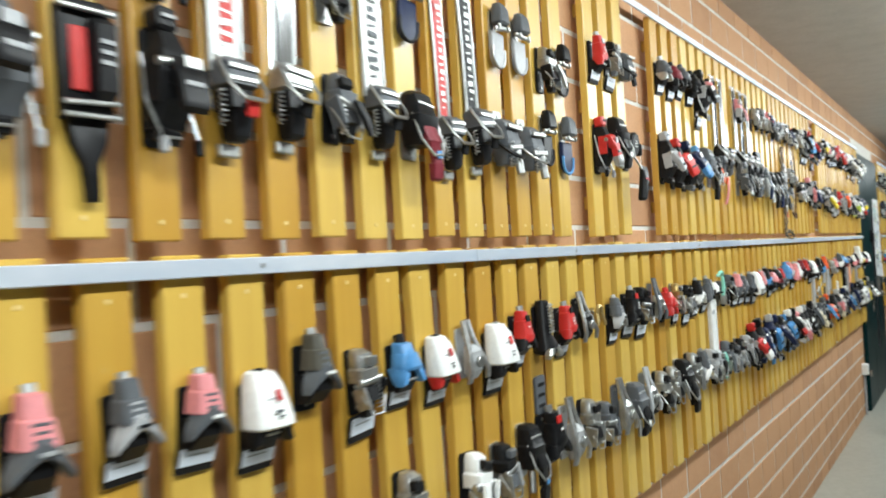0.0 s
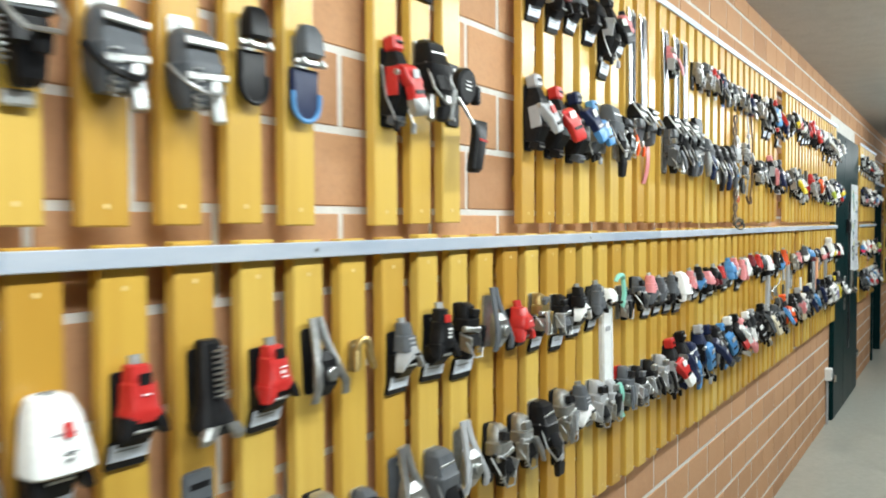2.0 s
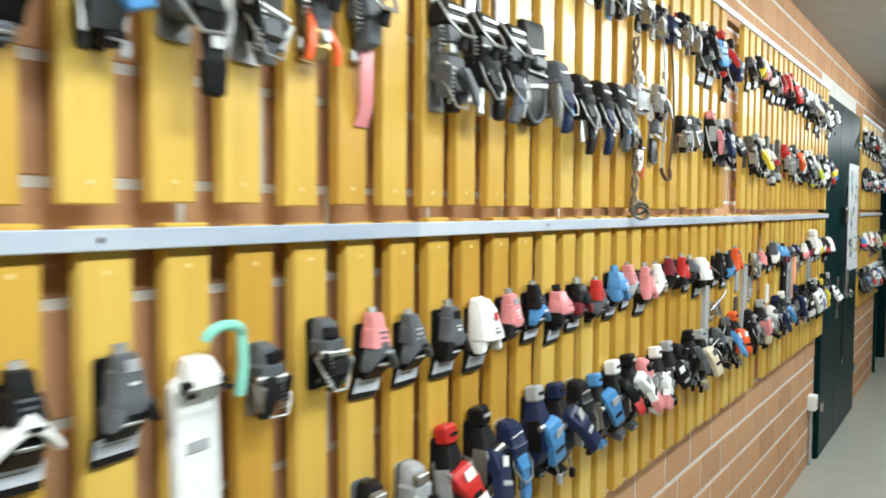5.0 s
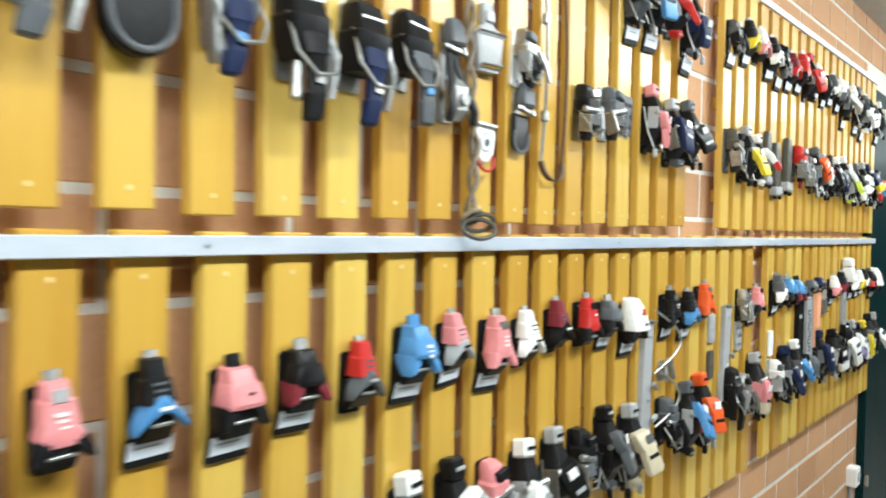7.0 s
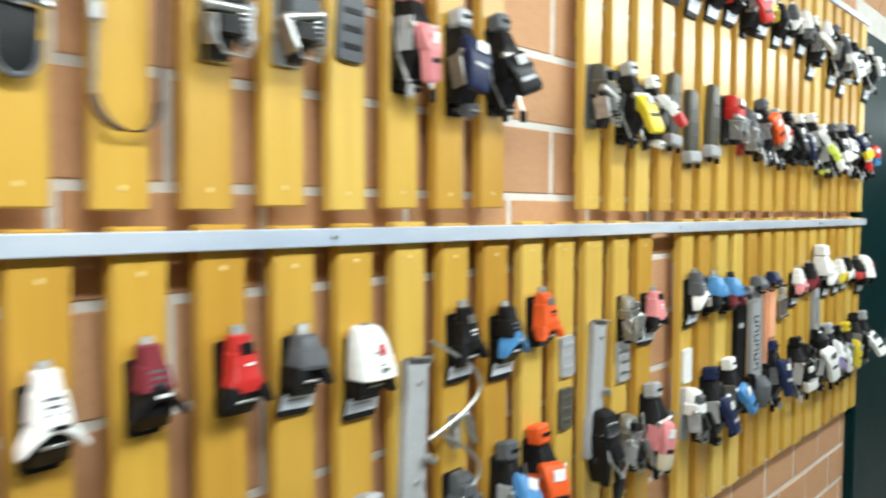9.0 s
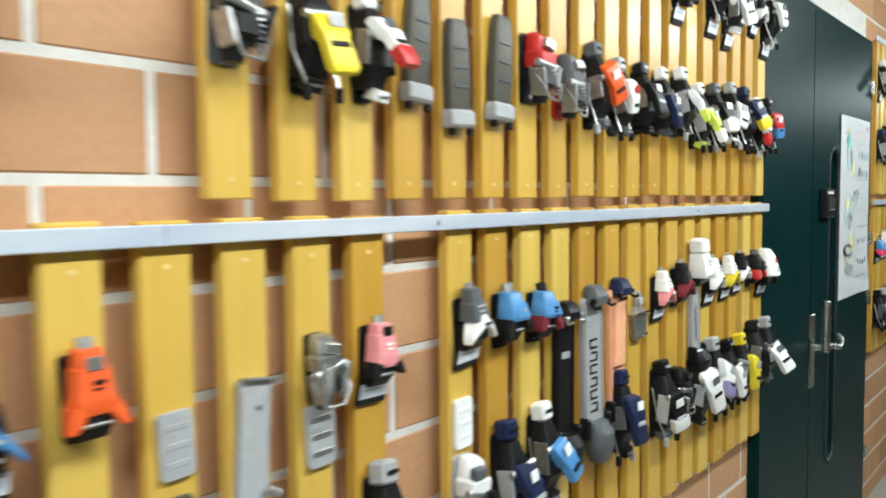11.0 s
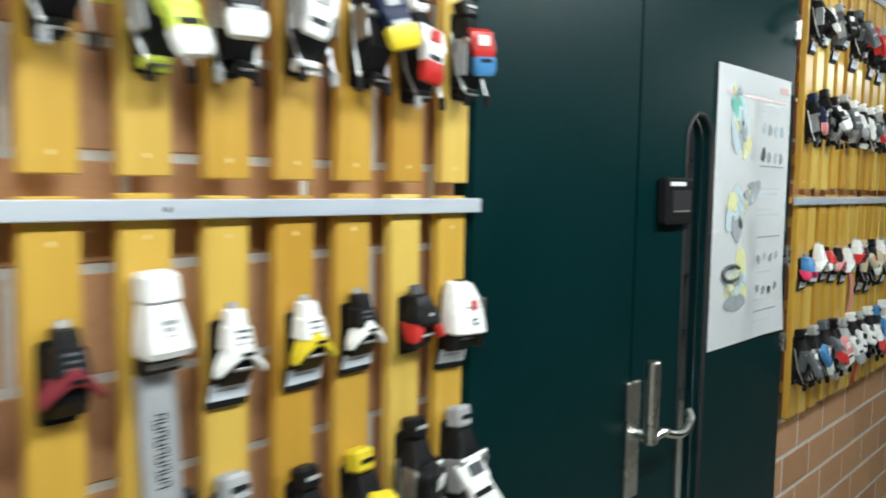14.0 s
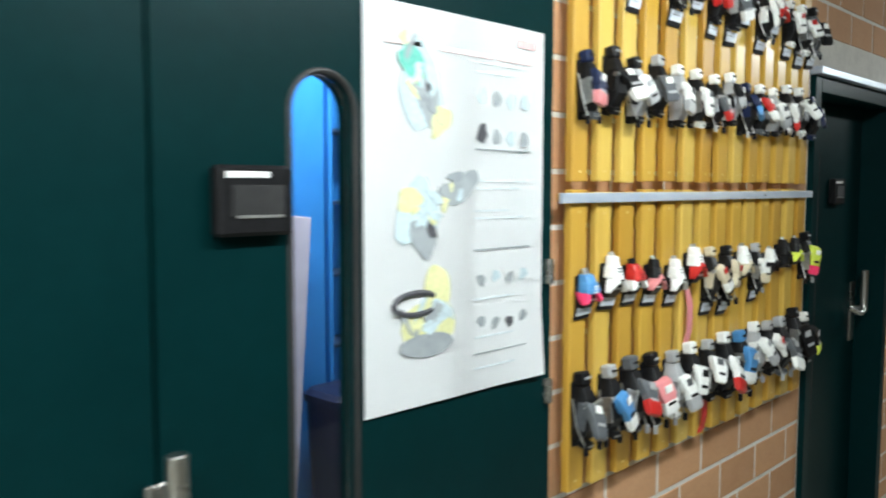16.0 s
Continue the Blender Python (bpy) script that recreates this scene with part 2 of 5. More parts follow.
# ---- ceiling lamps ----
for i, lx in enumerate(LIGHT_XS):
    lamp = thing("ceiling_lamp", pose(lx, LIGHT_Y, CEIL_Z), "long white surface-mounted fluorescent ceiling lamp", "lamp", "ceiling lamps")
    bm = B()
    span(bm, (-0.64, -0.09, -0.03), (0.64, 0.09, 0.0), 0.008)
    part("housing", bm, PLASTIC["w"], lamp)
    bm = B()
    span(bm, (-0.61, -0.07, -0.082), (0.61, 0.07, -0.031), 0.018)
    part("diffuser", bm, m_glow, lamp, "glowing white diffuser")
    li = bpy.data.lights.new("lamp_light", "AREA")
    li.shape, li.size, li.size_y, li.energy, li.color = "RECTANGLE", 1.2, 0.14, LAMP_WATTS, LAMP_COLOR
    lo = new("lamp_light", li)
    lo.matrix_basis = pose(lx, LIGHT_Y + 0.05, CEIL_Z - 0.125, LAMP_TILT)

# ---- slat panels and rails ----
SLAT_F, SLAT_T = -0.042, 0.021
# Brass tone without metal; its paleness paints in the glint of the lamps.
M_SCREW_GLINT = speckled("brass_glint_screw", (0.80, 0.60, 0.24), (0.86, 0.68, 0.34), 60, 0.2)
PITCH = 0.108


def slat_mesh(w, z0, z1):
    bm = B()
    span(bm, (0, 0, z0), (w, SLAT_T, z1), 0.0022)
    wood = set(bm.faces)
    for z in (z0 + 0.024, z1 - 0.052):
        disc(bm, (w / 2, -0.0002, z), (0, 1, 0), 0.0036, 0.0016, 10, 0.0006)
    for f in bm.faces:
        f.material_index = 0 if f in wood else 1
    for z in (z0 + 0.09, (z0 + z1) / 2, z1 - 0.09):
        span(bm, (w * 0.46, SLAT_T - 0.001, z - 0.015), (w * 0.70, -SLAT_F + BACK + 0.002, z + 0.02))
    return finish(bm, "slat", (M_SLAT, M_SCREW_GLINT))


UP_W, LOW_W = 0.064, 0.065
UPPER = slat_mesh(UP_W, 1.498, 2.208)
LOWER = slat_mesh(LOW_W, 0.752, 1.477)


LEANING = {round(1.1505 + PITCH * i, 2): a for i, a in ((-4, -2.2), (49, -2.2), (50, -0.7), (20, 0.7))}  # slats nailed up askew


def slat_panel(mesh, lefts, label):
    panel = thing("slat_panel", pose(lefts[0], SLAT_F, 0), label, "slat panel", "slat panels on the brick wall")
    for x in lefts:
        ob = new("slat", mesh)
        ob.parent = panel
        lean = radians(LEANING.get(round(x, 2), random.uniform(-0.3, 0.3)) if mesh is LOWER else random.uniform(-0.3, 0.3))
        middle = 1.115 if mesh is LOWER else 1.853
        ob.location = (x - lefts[0] - middle * math.sin(lean), random.uniform(-0.0012, 0.0012), random.uniform(-0.003, 0.003))
        ob.rotation_euler = (0, lean, 0)
    return panel


def shade_batten(x0, x1, label):
    """Added strip between slats and bricks, hidden by the rail, to shade the gaps."""
    bm = B()
    span(bm, (0, 0, 0), (x1 - x0, -SLAT_F - SLAT_T - 0.0035, 0.019), 0.001)
    b = thing("batten", pose(x0, SLAT_F + SLAT_T + 0.0015, 1.4505), label, "batten", "battens behind the slats")
    part("strip", bm, M_SLAT, b)


U_X = [1.349 - 0.1087 * k for k in range(18)]
S_X = [1.567 + 0.1050 * k for k in range(3)]
P2_X = [2.104 + 0.1081 * k for k in range(27)]
P3_X = [5.236 + 0.1094 * k for k in range(19)]
P4_X = [8.892 + 0.1065 * k for k in range(14)]
P5_X = [11.715 + PITCH * k for k in range(10)]
LOW_X = {i: 1.1505 + PITCH * i for i in range(-17, 57) if i != 41}
UP_LABEL = "row of upright varnished yellow wooden slats above the rail"
LOW_LABEL = "row of upright varnished yellow wooden slats below the rail"
for xs in (U_X[::-1], S_X, P2_X, P3_X, P4_X, P5_X):
    slat_panel(UPPER, xs, UP_LABEL)
slat_panel(LOWER, [LOW_X[i] for i in range(-17, 41)], LOW_LABEL)
slat_panel(LOWER, [LOW_X[i] for i in range(42, 57)], LOW_LABEL)
slat_panel(LOWER, P4_X, LOW_LABEL)
slat_panel(LOWER, P5_X, LOW_LABEL)



def rail(x0, x1, z0, z1, y0, y1, label):
    r = thing("metal_rail", pose(x0, y0, z0), label, "rail", "metal rails on the slats")
    n = max(1, round((x1 - x0) / 2.4))
    for i in range(n):
        a, b = (x1 - x0) * i / n, (x1 - x0) * (i + 1) / n
        bm = B()
        span(bm, (a + 0.0005, 0, 0), (b - 0.0005, y1 - y0, z1 - z0), 0.0015)
        part("bar", bm, M_ZINC, r)
    for i in range(n * 2):
        bm = B()
        disc(bm, ((i + 0.45) * (x1 - x0) / (n * 2), 0.0002, (z1 - z0) * 0.5), (0, 1, 0), 0.0036, 0.002, 10)
        part("screw", bm, M_STEEL, r)
    return r


# Unseen strips added so the gaps below the rail fall dark.
for x0, x1 in ((-0.69, 5.55), (5.686, 7.28), (8.89, 10.34)):
    shade_batten(x0, x1, "unseen wooden strip that shades the gaps under the rail")
RAIL_Z0, RAIL_Z1 = 1.4485, 1.4725
for x0, x1 in ((-1.2, 7.292), (8.84, 10.375), (11.66, 12.8)):
    rail(x0, x1, RAIL_Z0, RAIL_Z1, -0.056, SLAT_F - 0.0012, "galvanised flat steel rail across the slats")
for x0, x1 in ((-1.2, 7.292), (8.86, 10.36), (11.66, 12.8)):
    rail(x0, x1, 2.2, 2.222, -0.05, SLAT_F - 0.0012, "grey steel strip along the top of the slats")

# ---- doors ----
DOOR_Y = -0.034


def leaf_mesh(w, z0, z1, thick, slot=None):
    bm = B()
    if not slot:
        return span(bm, (0, 0, z0), (w, thick, z1), 0.003)
    a, b, s0, s1 = slot
    r = (b - a) / 2
    top = [(a, s1 - r)] + [(a + r - r * math.cos(math.pi * k / 12), s1 - r + r * math.sin(math.pi * k / 12)) for k in range(1, 12)] + [(b, s1 - r)]
    low = [(b, s0 + r)] + [(a + r + r * math.cos(math.pi * k / 12), s0 + r - r * math.sin(math.pi * k / 12)) for k in range(1, 12)] + [(a, s0 + r)]
    for outline in ([(0, z1), (0, s1 - r), *top, (w, s1 - r), (w, z1)], [(w, z0), (w, s0 + r), *low, (0, s0 + r), (0, z0)],
                    [(0, s0 + r), (a, s0 + r), (a, s1 - r), (0, s1 - r)], [(b, s0 + r), (w, s0 + r), (w, s1 - r), (b, s1 - r)]):
        front = [bm.verts.new((x, 0, z)) for x, z in outline]
        back = [bm.verts.new((x, thick, z)) for x, z in outline]
        bm.faces.new(front)
        bm.faces.new(back[::-1])
        for i in range(len(front)):
            j = (i + 1) % len(front)
            za, zb = outline[i][1], outline[j][1]
            if za != zb or za not in (s0 + r, s1 - r):
                bm.faces.new((front[i], back[i], back[j], front[j]))
    bmesh.ops.remove_doubles(bm, verts=bm.verts[:], dist=1e-5)
    return bm


def slot_path(slot, y, grow=0.0):
    a, b, s0, s1 = slot
    a, b, s0, s1 = a - grow, b + grow, s0 - grow, s1 + grow
    r, cx = (b - a) / 2, (a + b) / 2
    pts = [(cx - r * math.cos(math.pi * k / 14), y, s1 - r + r * math.sin(math.pi * k / 14)) for k in range(15)]
    pts += [(cx + r * math.cos(math.pi * k / 14), y, s0 + r - r * math.sin(math.pi * k / 14)) for k in range(15)]
    return pts + pts[:1]


def glazed(parent, slot, thick):
    bm = B()
    tube(bm, slot_path(slot, 0.001, 0.002), 0.006, 8)
    part("window_seal", bm, M_RUBBERSEAL, parent, "black rubber window seal")
    bm = B()
    a, b, s0, s1 = slot
    pts = slot_path(slot, 0, -0.001)[:-1]
    rings(bm, [[(x, thick * 0.45, z) for x, _, z in pts], [(x, thick * 0.45 + 0.006, z) for x, _, z in pts]])
    g = part("pane", bm, m_glass, parent, "narrow round-ended glass pane")
    g.visible_shadow = False
    return g


def handle_set(leaf, x, z, way):
    bm = B()
    span(bm, (x - 0.028, -0.010, z - 0.16), (x + 0.028, 0.001, z + 0.115), 0.003)
    part("handle_plate", bm, M_STEEL, leaf, "long brushed steel handle plate")
    bm = B()
    disc(bm, (x - way * 0.005, -0.055, z + 0.075), (0, 0, 1), 0.0165, 0.19, 18, 0.003)
    tube(bm, ((x - way * 0.005, -0.008, z - 0.005), (x - way * 0.005, -0.05, z - 0.005)), 0.012, 12)
    part("closer_cylinder", bm, M_STEEL, leaf, "upright steel cylinder")
    bm = B()
    pts = [(x - way * 0.005, -0.055, z - 0.008)] + [(x + way * (0.03 + 0.145 * k / 10), -0.066 - 0.012 * math.sin(math.pi * k / 10), z + 0.002 - 0.018 * math.sin(math.pi * k / 11) + 0.010 * (k / 10) ** 2) for k in range(11)]
    pts.append((x + way * 0.19, -0.052, z + 0.016))
    tube(bm, pts, 0.0105, 10)
    part("lever", bm, M_STEEL, leaf, "curved steel door lever")


def lock_box(leaf, x0, x1, z0, z1):
    bm = B()
    span(bm, (x0, -0.028, z0), (x1, 0.001, z1), 0.006)
    lock = part("exit_alarm_box", bm, PLASTIC["k"], leaf, "black plastic box")
    bm = B()
    span(bm, (x0 + 0.012, -0.030, z1 - 0.020), (x0 + 0.09, -0.0275, z1 - 0.010), 0.001)
    part("label_strip", bm, PLASTIC["w"], lock, "white label strip")
    bm = B()
    span(bm, (x0 + 0.022, -0.0305, z0 + 0.03), (x1 - 0.02, -0.0275, z1 - 0.03), 0.002)
    part("cover", bm, M_RUBBERSEAL, lock)
    bm = B()
    span(bm, (x0 + 0.03, -0.031, z0 + 0.028), (x1 - 0.024, -0.0275, z0 + 0.033), 0.0008)
    part("trim_line", bm, PLASTIC["s"], lock)


def hinge(parent, x, z, y=-0.004):
    bm = B()
    span(bm, (x - 0.011, y - 0.004, z - 0.028), (x + 0.011, y + 0.004, z + 0.028), 0.0015)
    disc(bm, (x, y - 0.007, z), (0, 0, 1), 0.007, 0.056, 12, 0.001)
    part("hinge", bm, M_STEEL, parent, "steel hinge")


def frame_bars(parent, x0, x1, top, depth, w=0.045, proud=0.004):
    for lo, hi in (((x0, -proud, FLOOR_Z), (x0 + w, depth, top)), ((x1 - w, -proud, FLOOR_Z), (x1, depth, top)), ((x0 + w + 0.0005, -proud, top - w), (x1 - w - 0.0005, depth, top))):
        bm = B()
        span(bm, lo, hi, 0.003)
        part("frame", bm, M_GREEN, parent)


SPLIT = 7.868
door_1 = thing("door_1", pose(0, DOOR_Y, 0), "closed dark green steel double door with a long poster", "door", kind="structure")
frame_bars(door_1, DOOR1[0], DOOR1[1], DOOR1_TOP - 0.005, DEEP - DOOR_Y, 0.03, -0.006)
bm = leaf_mesh(SPLIT - DOOR1[0] - 0.012, FLOOR_Z + 0.008, DOOR1_TOP - 0.03, 0.05)
leaf = part("door_leaf", bm, M_GREEN, door_1, "narrow plain leaf")
leaf.location = (DOOR1[0] + 0.009, 0.0, 0)
hinge(leaf, 0.018, 1.27)
hinge(leaf, 0.022, 0.30)
hinge(leaf, 0.022, 1.98)
SLOT = (8.107 - SPLIT, 8.245 - SPLIT, 0.42, 1.68)
bm = leaf_mesh(DOOR1[1] - SPLIT - 0.012, FLOOR_Z + 0.008, DOOR1_TOP - 0.03, 0.05, SLOT)
leaf = part("door_leaf", bm, M_GREEN, door_1, "wide leaf with a narrow window")
leaf.location = (SPLIT + 0.003, 0.0, 0)
glazed(leaf, SLOT, 0.05)
handle_set(leaf, 0.003, 0.938, 1)
lock_box(leaf, 7.958 - SPLIT, 8.095 - SPLIT, 1.41, 1.52)
for z in (1.295, 1.020, 0.30, 1.98):
    hinge(leaf, DOOR1[1] - SPLIT - 0.026, z)

door_2 = thing("door_2", pose(0, 0, 0), "closed dark green steel door set back in a deep frame", "door", kind="structure")
frame_bars(door_2, DOOR2[0], DOOR2[1], DOOR2_TOP, DEEP, 0.06, 0.02)
bm = B()
span(bm, (DOOR2[0] - 0.01, -0.045, DOOR2_TOP + 0.001), (DOOR2[1] + 0.06, DEEP, DOOR2_TOP + 0.029), 0.003)
part("lintel", bm, M_ZINC, door_2, "grey steel lintel edge")
SLOT2 = (0.20, 0.33, 0.42, 1.66)
W2 = DOOR2[1] - DOOR2[0] - 0.13
bm = leaf_mesh(W2, FLOOR_Z + 0.008, DOOR2_TOP - 0.065, 0.05, SLOT2)
leaf = part("door_leaf", bm, M_GREEN, door_2)
leaf.location = (DOOR2[0] + 0.065, 0.10, 0)
glazed(leaf, SLOT2, 0.05)
handle_set(leaf, W2 - 0.06, 0.935, -1)
lock_box(leaf, 0.45, 0.58, 1.41, 1.52)

# ---- poster on the door ----
poster = thing("poster", pose(8.262, DOOR_Y - 0.0005, 1.064), "white printed wall poster with three drawings of ski bindings", "poster")
PW, PH = 0.523, 0.758
bm = B()
N = 14
grid = [[bm.verts.new((PW * i / N, -0.004 - 0.003 * math.sin(3.1 * i / N) - 0.022 * max(0, i / N - 0.7) * max(0, 0.22 - j / N) * 8, PH * j / N)) for i in range(N + 1)] for j in range(N + 1)]
for j in range(N):
    for i in range(N):
        bm.faces.new((grid[j][i], grid[j][i + 1], grid[j + 1][i + 1], grid[j + 1][i]))
bmesh.ops.solidify(bm, geom=bm.faces[:], thickness=-0.0012)
part("sheet", bm, M_PAPER, poster)


def print_patch(name, pts, material, depth=0.0009, label=""):
    bm = B()
    y = -0.0082
    rings(bm, [[(x * PW, y, z * PH) for x, z in pts], [(x * PW, y - depth, z * PH) for x, z in pts]])
    return part(name, bm, material, poster, label)


def blob(cx, cz, rx, rz, turn=0.0, n=18, wob=0.12):
    out = []
    for k in range(n):
        a = 2 * math.pi * k / n
        r = 1 + wob * math.sin(3 * a + cx * 40) + wob * 0.6 * math.sin(5 * a + cz * 17)
        x, z = rx * r * math.cos(a), rz * r * math.sin(a) * PW / PH
        out.append((cx + x * math.cos(turn) - z * math.sin(turn), cz + x * math.sin(turn) + z * math.cos(turn)))
    return out


def rect(x0, z0, x1, z1):
    return [(x0, z0), (x1, z0), (x1, z1), (x0, z1)]


def ink(name, c, rough=0.55):
    return speckled(name, c, tuple(min(1, v * 1.25 + 0.03) for v in c), 90, rough)


I_TEAL, I_PALE, I_YEL, I_DARK, I_RED = ink("teal_ink", (0.10, 0.42, 0.34)), ink("pale_blue_ink", (0.46, 0.56, 0.60)), ink("yellow_ink", (0.62, 0.62, 0.32)), ink("dark_ink", (0.05, 0.05, 0.06)), ink("pink_ink", (0.72, 0.42, 0.42))
print_patch("drawing", blob(0.27, 0.80, 0.10, 0.17, 0.5), I_PALE, 0.0006)
print_patch("drawing", blob(0.23, 0.855, 0.075, 0.06, -0.5), I_TEAL, 0.0010, "teal patch")
print_patch("drawing", blob(0.31, 0.77, 0.05, 0.10, 0.4), M_INK, 0.0012)
print_patch("drawing", blob(0.37, 0.725, 0.055, 0.05, 0.3), I_YEL, 0.0014)
print_patch("drawing", blob(0.25, 0.49, 0.11, 0.12, 0.2), I_PALE, 0.0006)
print_patch("drawing", blob(0.46, 0.55, 0.13, 0.05, 0.25), M_INK, 0.0010)
print_patch("drawing", blob(0.21, 0.525, 0.06, 0.045, 0.1), I_YEL, 0.0012)
print_patch("drawing", blob(0.28, 0.43, 0.07, 0.07, -0.3), M_INK, 0.0014)
print_patch("drawing", blob(0.31, 0.20, 0.14, 0.10, 0.0, wob=0.05), I_YEL, 0.0006)
print_patch("drawing", blob(0.35, 0.29, 0.07, 0.10, 0.1, wob=0.05), I_YEL, 0.0008)
print_patch("drawing", blob(0.30, 0.155, 0.14, 0.045, 0.0, wob=0.03), M_INK, 0.0010)
bm = B()
tube(bm, [((0.24 + 0.11 * math.cos(a)) * PW, -0.0095, (0.265 + 0.028 * math.sin(a)) * PH) for a in [0.6 + 4.9 * k / 14 for k in range(15)]], 0.0055, 6)
part("drawing", bm, I_DARK, poster, "dark strap drawing")
print_patch("drawing", blob(0.36, 0.235, 0.05, 0.05, 0.0), I_PALE, 0.0012)
rp = random.Random(5)
for cx, cz, ln, ang in ((0.28, 0.80, 0.17, -1.0), (0.33, 0.50, 0.19, 0.5), (0.31, 0.22, 0.13, 0.2)):
    for q in range(15):
        u = rp.uniform(-1, 1)
        px, pz = cx + u * ln * math.cos(ang) * 0.8 + rp.uniform(-0.05, 0.05), cz + u * ln * math.sin(ang) * 0.6 + rp.uniform(-0.045, 0.045)
        print_patch("drawing_detail", blob(px, pz, rp.uniform(0.012, 0.045), rp.uniform(0.010, 0.03), rp.uniform(-1, 1), 10, 0.2), rp.choice((I_PALE, M_INK, I_PALE, I_YEL, M_INK, I_DARK if q % 7 == 0 else I_PALE)), 0.0016 + 0.0001 * q)
I_TITLE, I_TEXT = ink("faded_title_ink", (0.80, 0.60, 0.60)), ink("faint_text_ink", (0.68, 0.74, 0.77))
for k, (x0, x1) in enumerate(((0.09, 0.27), (0.30, 0.34), (0.37, 0.66), (0.69, 0.91))):
    print_patch("title_bar", rect(x0, 0.900, x1, 0.911), I_TITLE, 0.0006)
print_patch("title_bar", rect(0.82, 0.945, 0.93, 0.965), I_RED, 0.0006)
for z in (0.655, 0.385, 0.10):
    print_patch("rule_line", rect(0.56, z, 0.90, z + 0.004), M_INK, 0.0006)
for row, z in enumerate((0.80, 0.70, 0.305, 0.19)):
    for k in range(4):
        cx = 0.60 + 0.088 * k
        print_patch("small_drawing", blob(cx, z + 0.012 * random.uniform(-1, 1), 0.024, 0.030 if row < 2 else 0.022, random.uniform(-0.6, 0.6)), random.choice((M_INK, I_PALE, M_INK, I_DARK) if row > 1 else (I_PALE, I_PALE, M_INK)), 0.0008)
print_patch("small_drawing", blob(0.60, 0.70, 0.03, 0.035, 0.6), I_DARK, 0.0012)
for z in (0.86, 0.885, 0.57, 0.55, 0.49, 0.47, 0.25, 0.145, 0.06):
    print_patch("text_bar", rect(0.56, z, 0.56 + random.uniform(0.2, 0.33), z + 0.005), I_TEXT, 0.0006)

# ---- store room behind the doors ----
bm = B()
span(bm, (6.5, 2.9, FLOOR_Z), (13.0, 3.05, CEIL_Z))
setting("store_wall_north", bm, M_CEIL, "plain store room wall", "wall")
bm = B()
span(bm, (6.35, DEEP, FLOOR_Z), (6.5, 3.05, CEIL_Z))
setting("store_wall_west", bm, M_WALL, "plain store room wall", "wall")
bm = B()
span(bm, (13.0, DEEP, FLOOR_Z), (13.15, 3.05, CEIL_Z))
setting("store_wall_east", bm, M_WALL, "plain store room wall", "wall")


M_SHELF = speckled("grey_blue_board", (0.03, 0.07, 0.16), (0.05, 0.10, 0.20), 30, 0.5)


def shelving(x, y, w, back, label, boards):
    s = thing("shelving_unit", pose(x, y, FLOOR_Z), label, "shelf", "store room shelves")
    bm = B()
    span(bm, (0, 0.40, 0.0), (w, 0.42, 2.1), 0.002)
    part("back_panel", bm, back, s)
    for xx in (0.0, w - 0.02):
        bm = B()
        span(bm, (xx, 0.0, 0.0), (xx + 0.02, 0.399, 2.1), 0.002)
        part("side_panel", bm, back, s)
    for z in boards:
        bm = B()
        span(bm, (0.021, 0.20 if back is M_BLUE else 0.01, z), (w - 0.021, 0.399, z + 0.016), 0.002)
        part("shelf_board", bm, M_SHELF if back is M_BLUE else PLASTIC["n"], s)
    return s


shelving(9.47, 1.6, 0.86, M_BLUE, "open shelving unit with a bright blue back", (0.1, 0.43, 0.76, 1.09, 1.42, 1.75))
dark_shelf = shelving(10.35, 1.6, 1.3, PLASTIC["g"], "dark open shelving unit with boxes", (0.1, 0.5, 0.9, 1.3, 1.7))
cab = thing("blue_cabinet", pose(8.40, 1.6, FLOOR_Z), "tall bright blue lacquered steel cabinet", "cabinet")
bm = B()
span(bm, (0, 0.02, 0.0), (1.05, 0.45, 2.05), 0.004)
part("body", bm, M_BLUE, cab)
for x0 in (0.004, 0.527):
    bm = B()
    span(bm, (x0, 0.0, 0.02), (x0 + 0.519, 0.019, 2.04), 0.003)
    part("cabinet_door", bm, M_BLUE, cab)
board = thing("leaning_board", pose(9.155, 1.44, FLOOR_Z, -3, 6.5, 0), "pale violet board leaning against the blue cabinet", "board")
bm = B()
span(bm, (-0.36, 0, 0.0), (0.0, 0.018, 1.39), 0.003)
part("panel", bm, speckled("pale_violet_board", (0.46, 0.44, 0.56), (0.52, 0.50, 0.62), 12, 0.6), board)
crate = thing("dark_crate", pose(9.27, 1.28, FLOOR_Z), "tall navy plastic bin on the store room floor", "bin")
bm = B()
loft(bm, [(0.17, -0.13, 0.0, 0.13, 0.11), (0.17, -0.13, 0.02, 0.14, 0.12), (0.17, -0.13, 0.64, 0.17, 0.13)], 20, 6)
part("body", bm, PLASTIC["n"], crate)
bm = B()
loft(bm, [(0.17, -0.13, 0.641, 0.18, 0.135), (0.17, -0.13, 0.67, 0.18, 0.135), (0.17, -0.13, 0.69, 0.16, 0.12)], 20, 6)
part("lid", bm, PLASTIC["n"], crate)
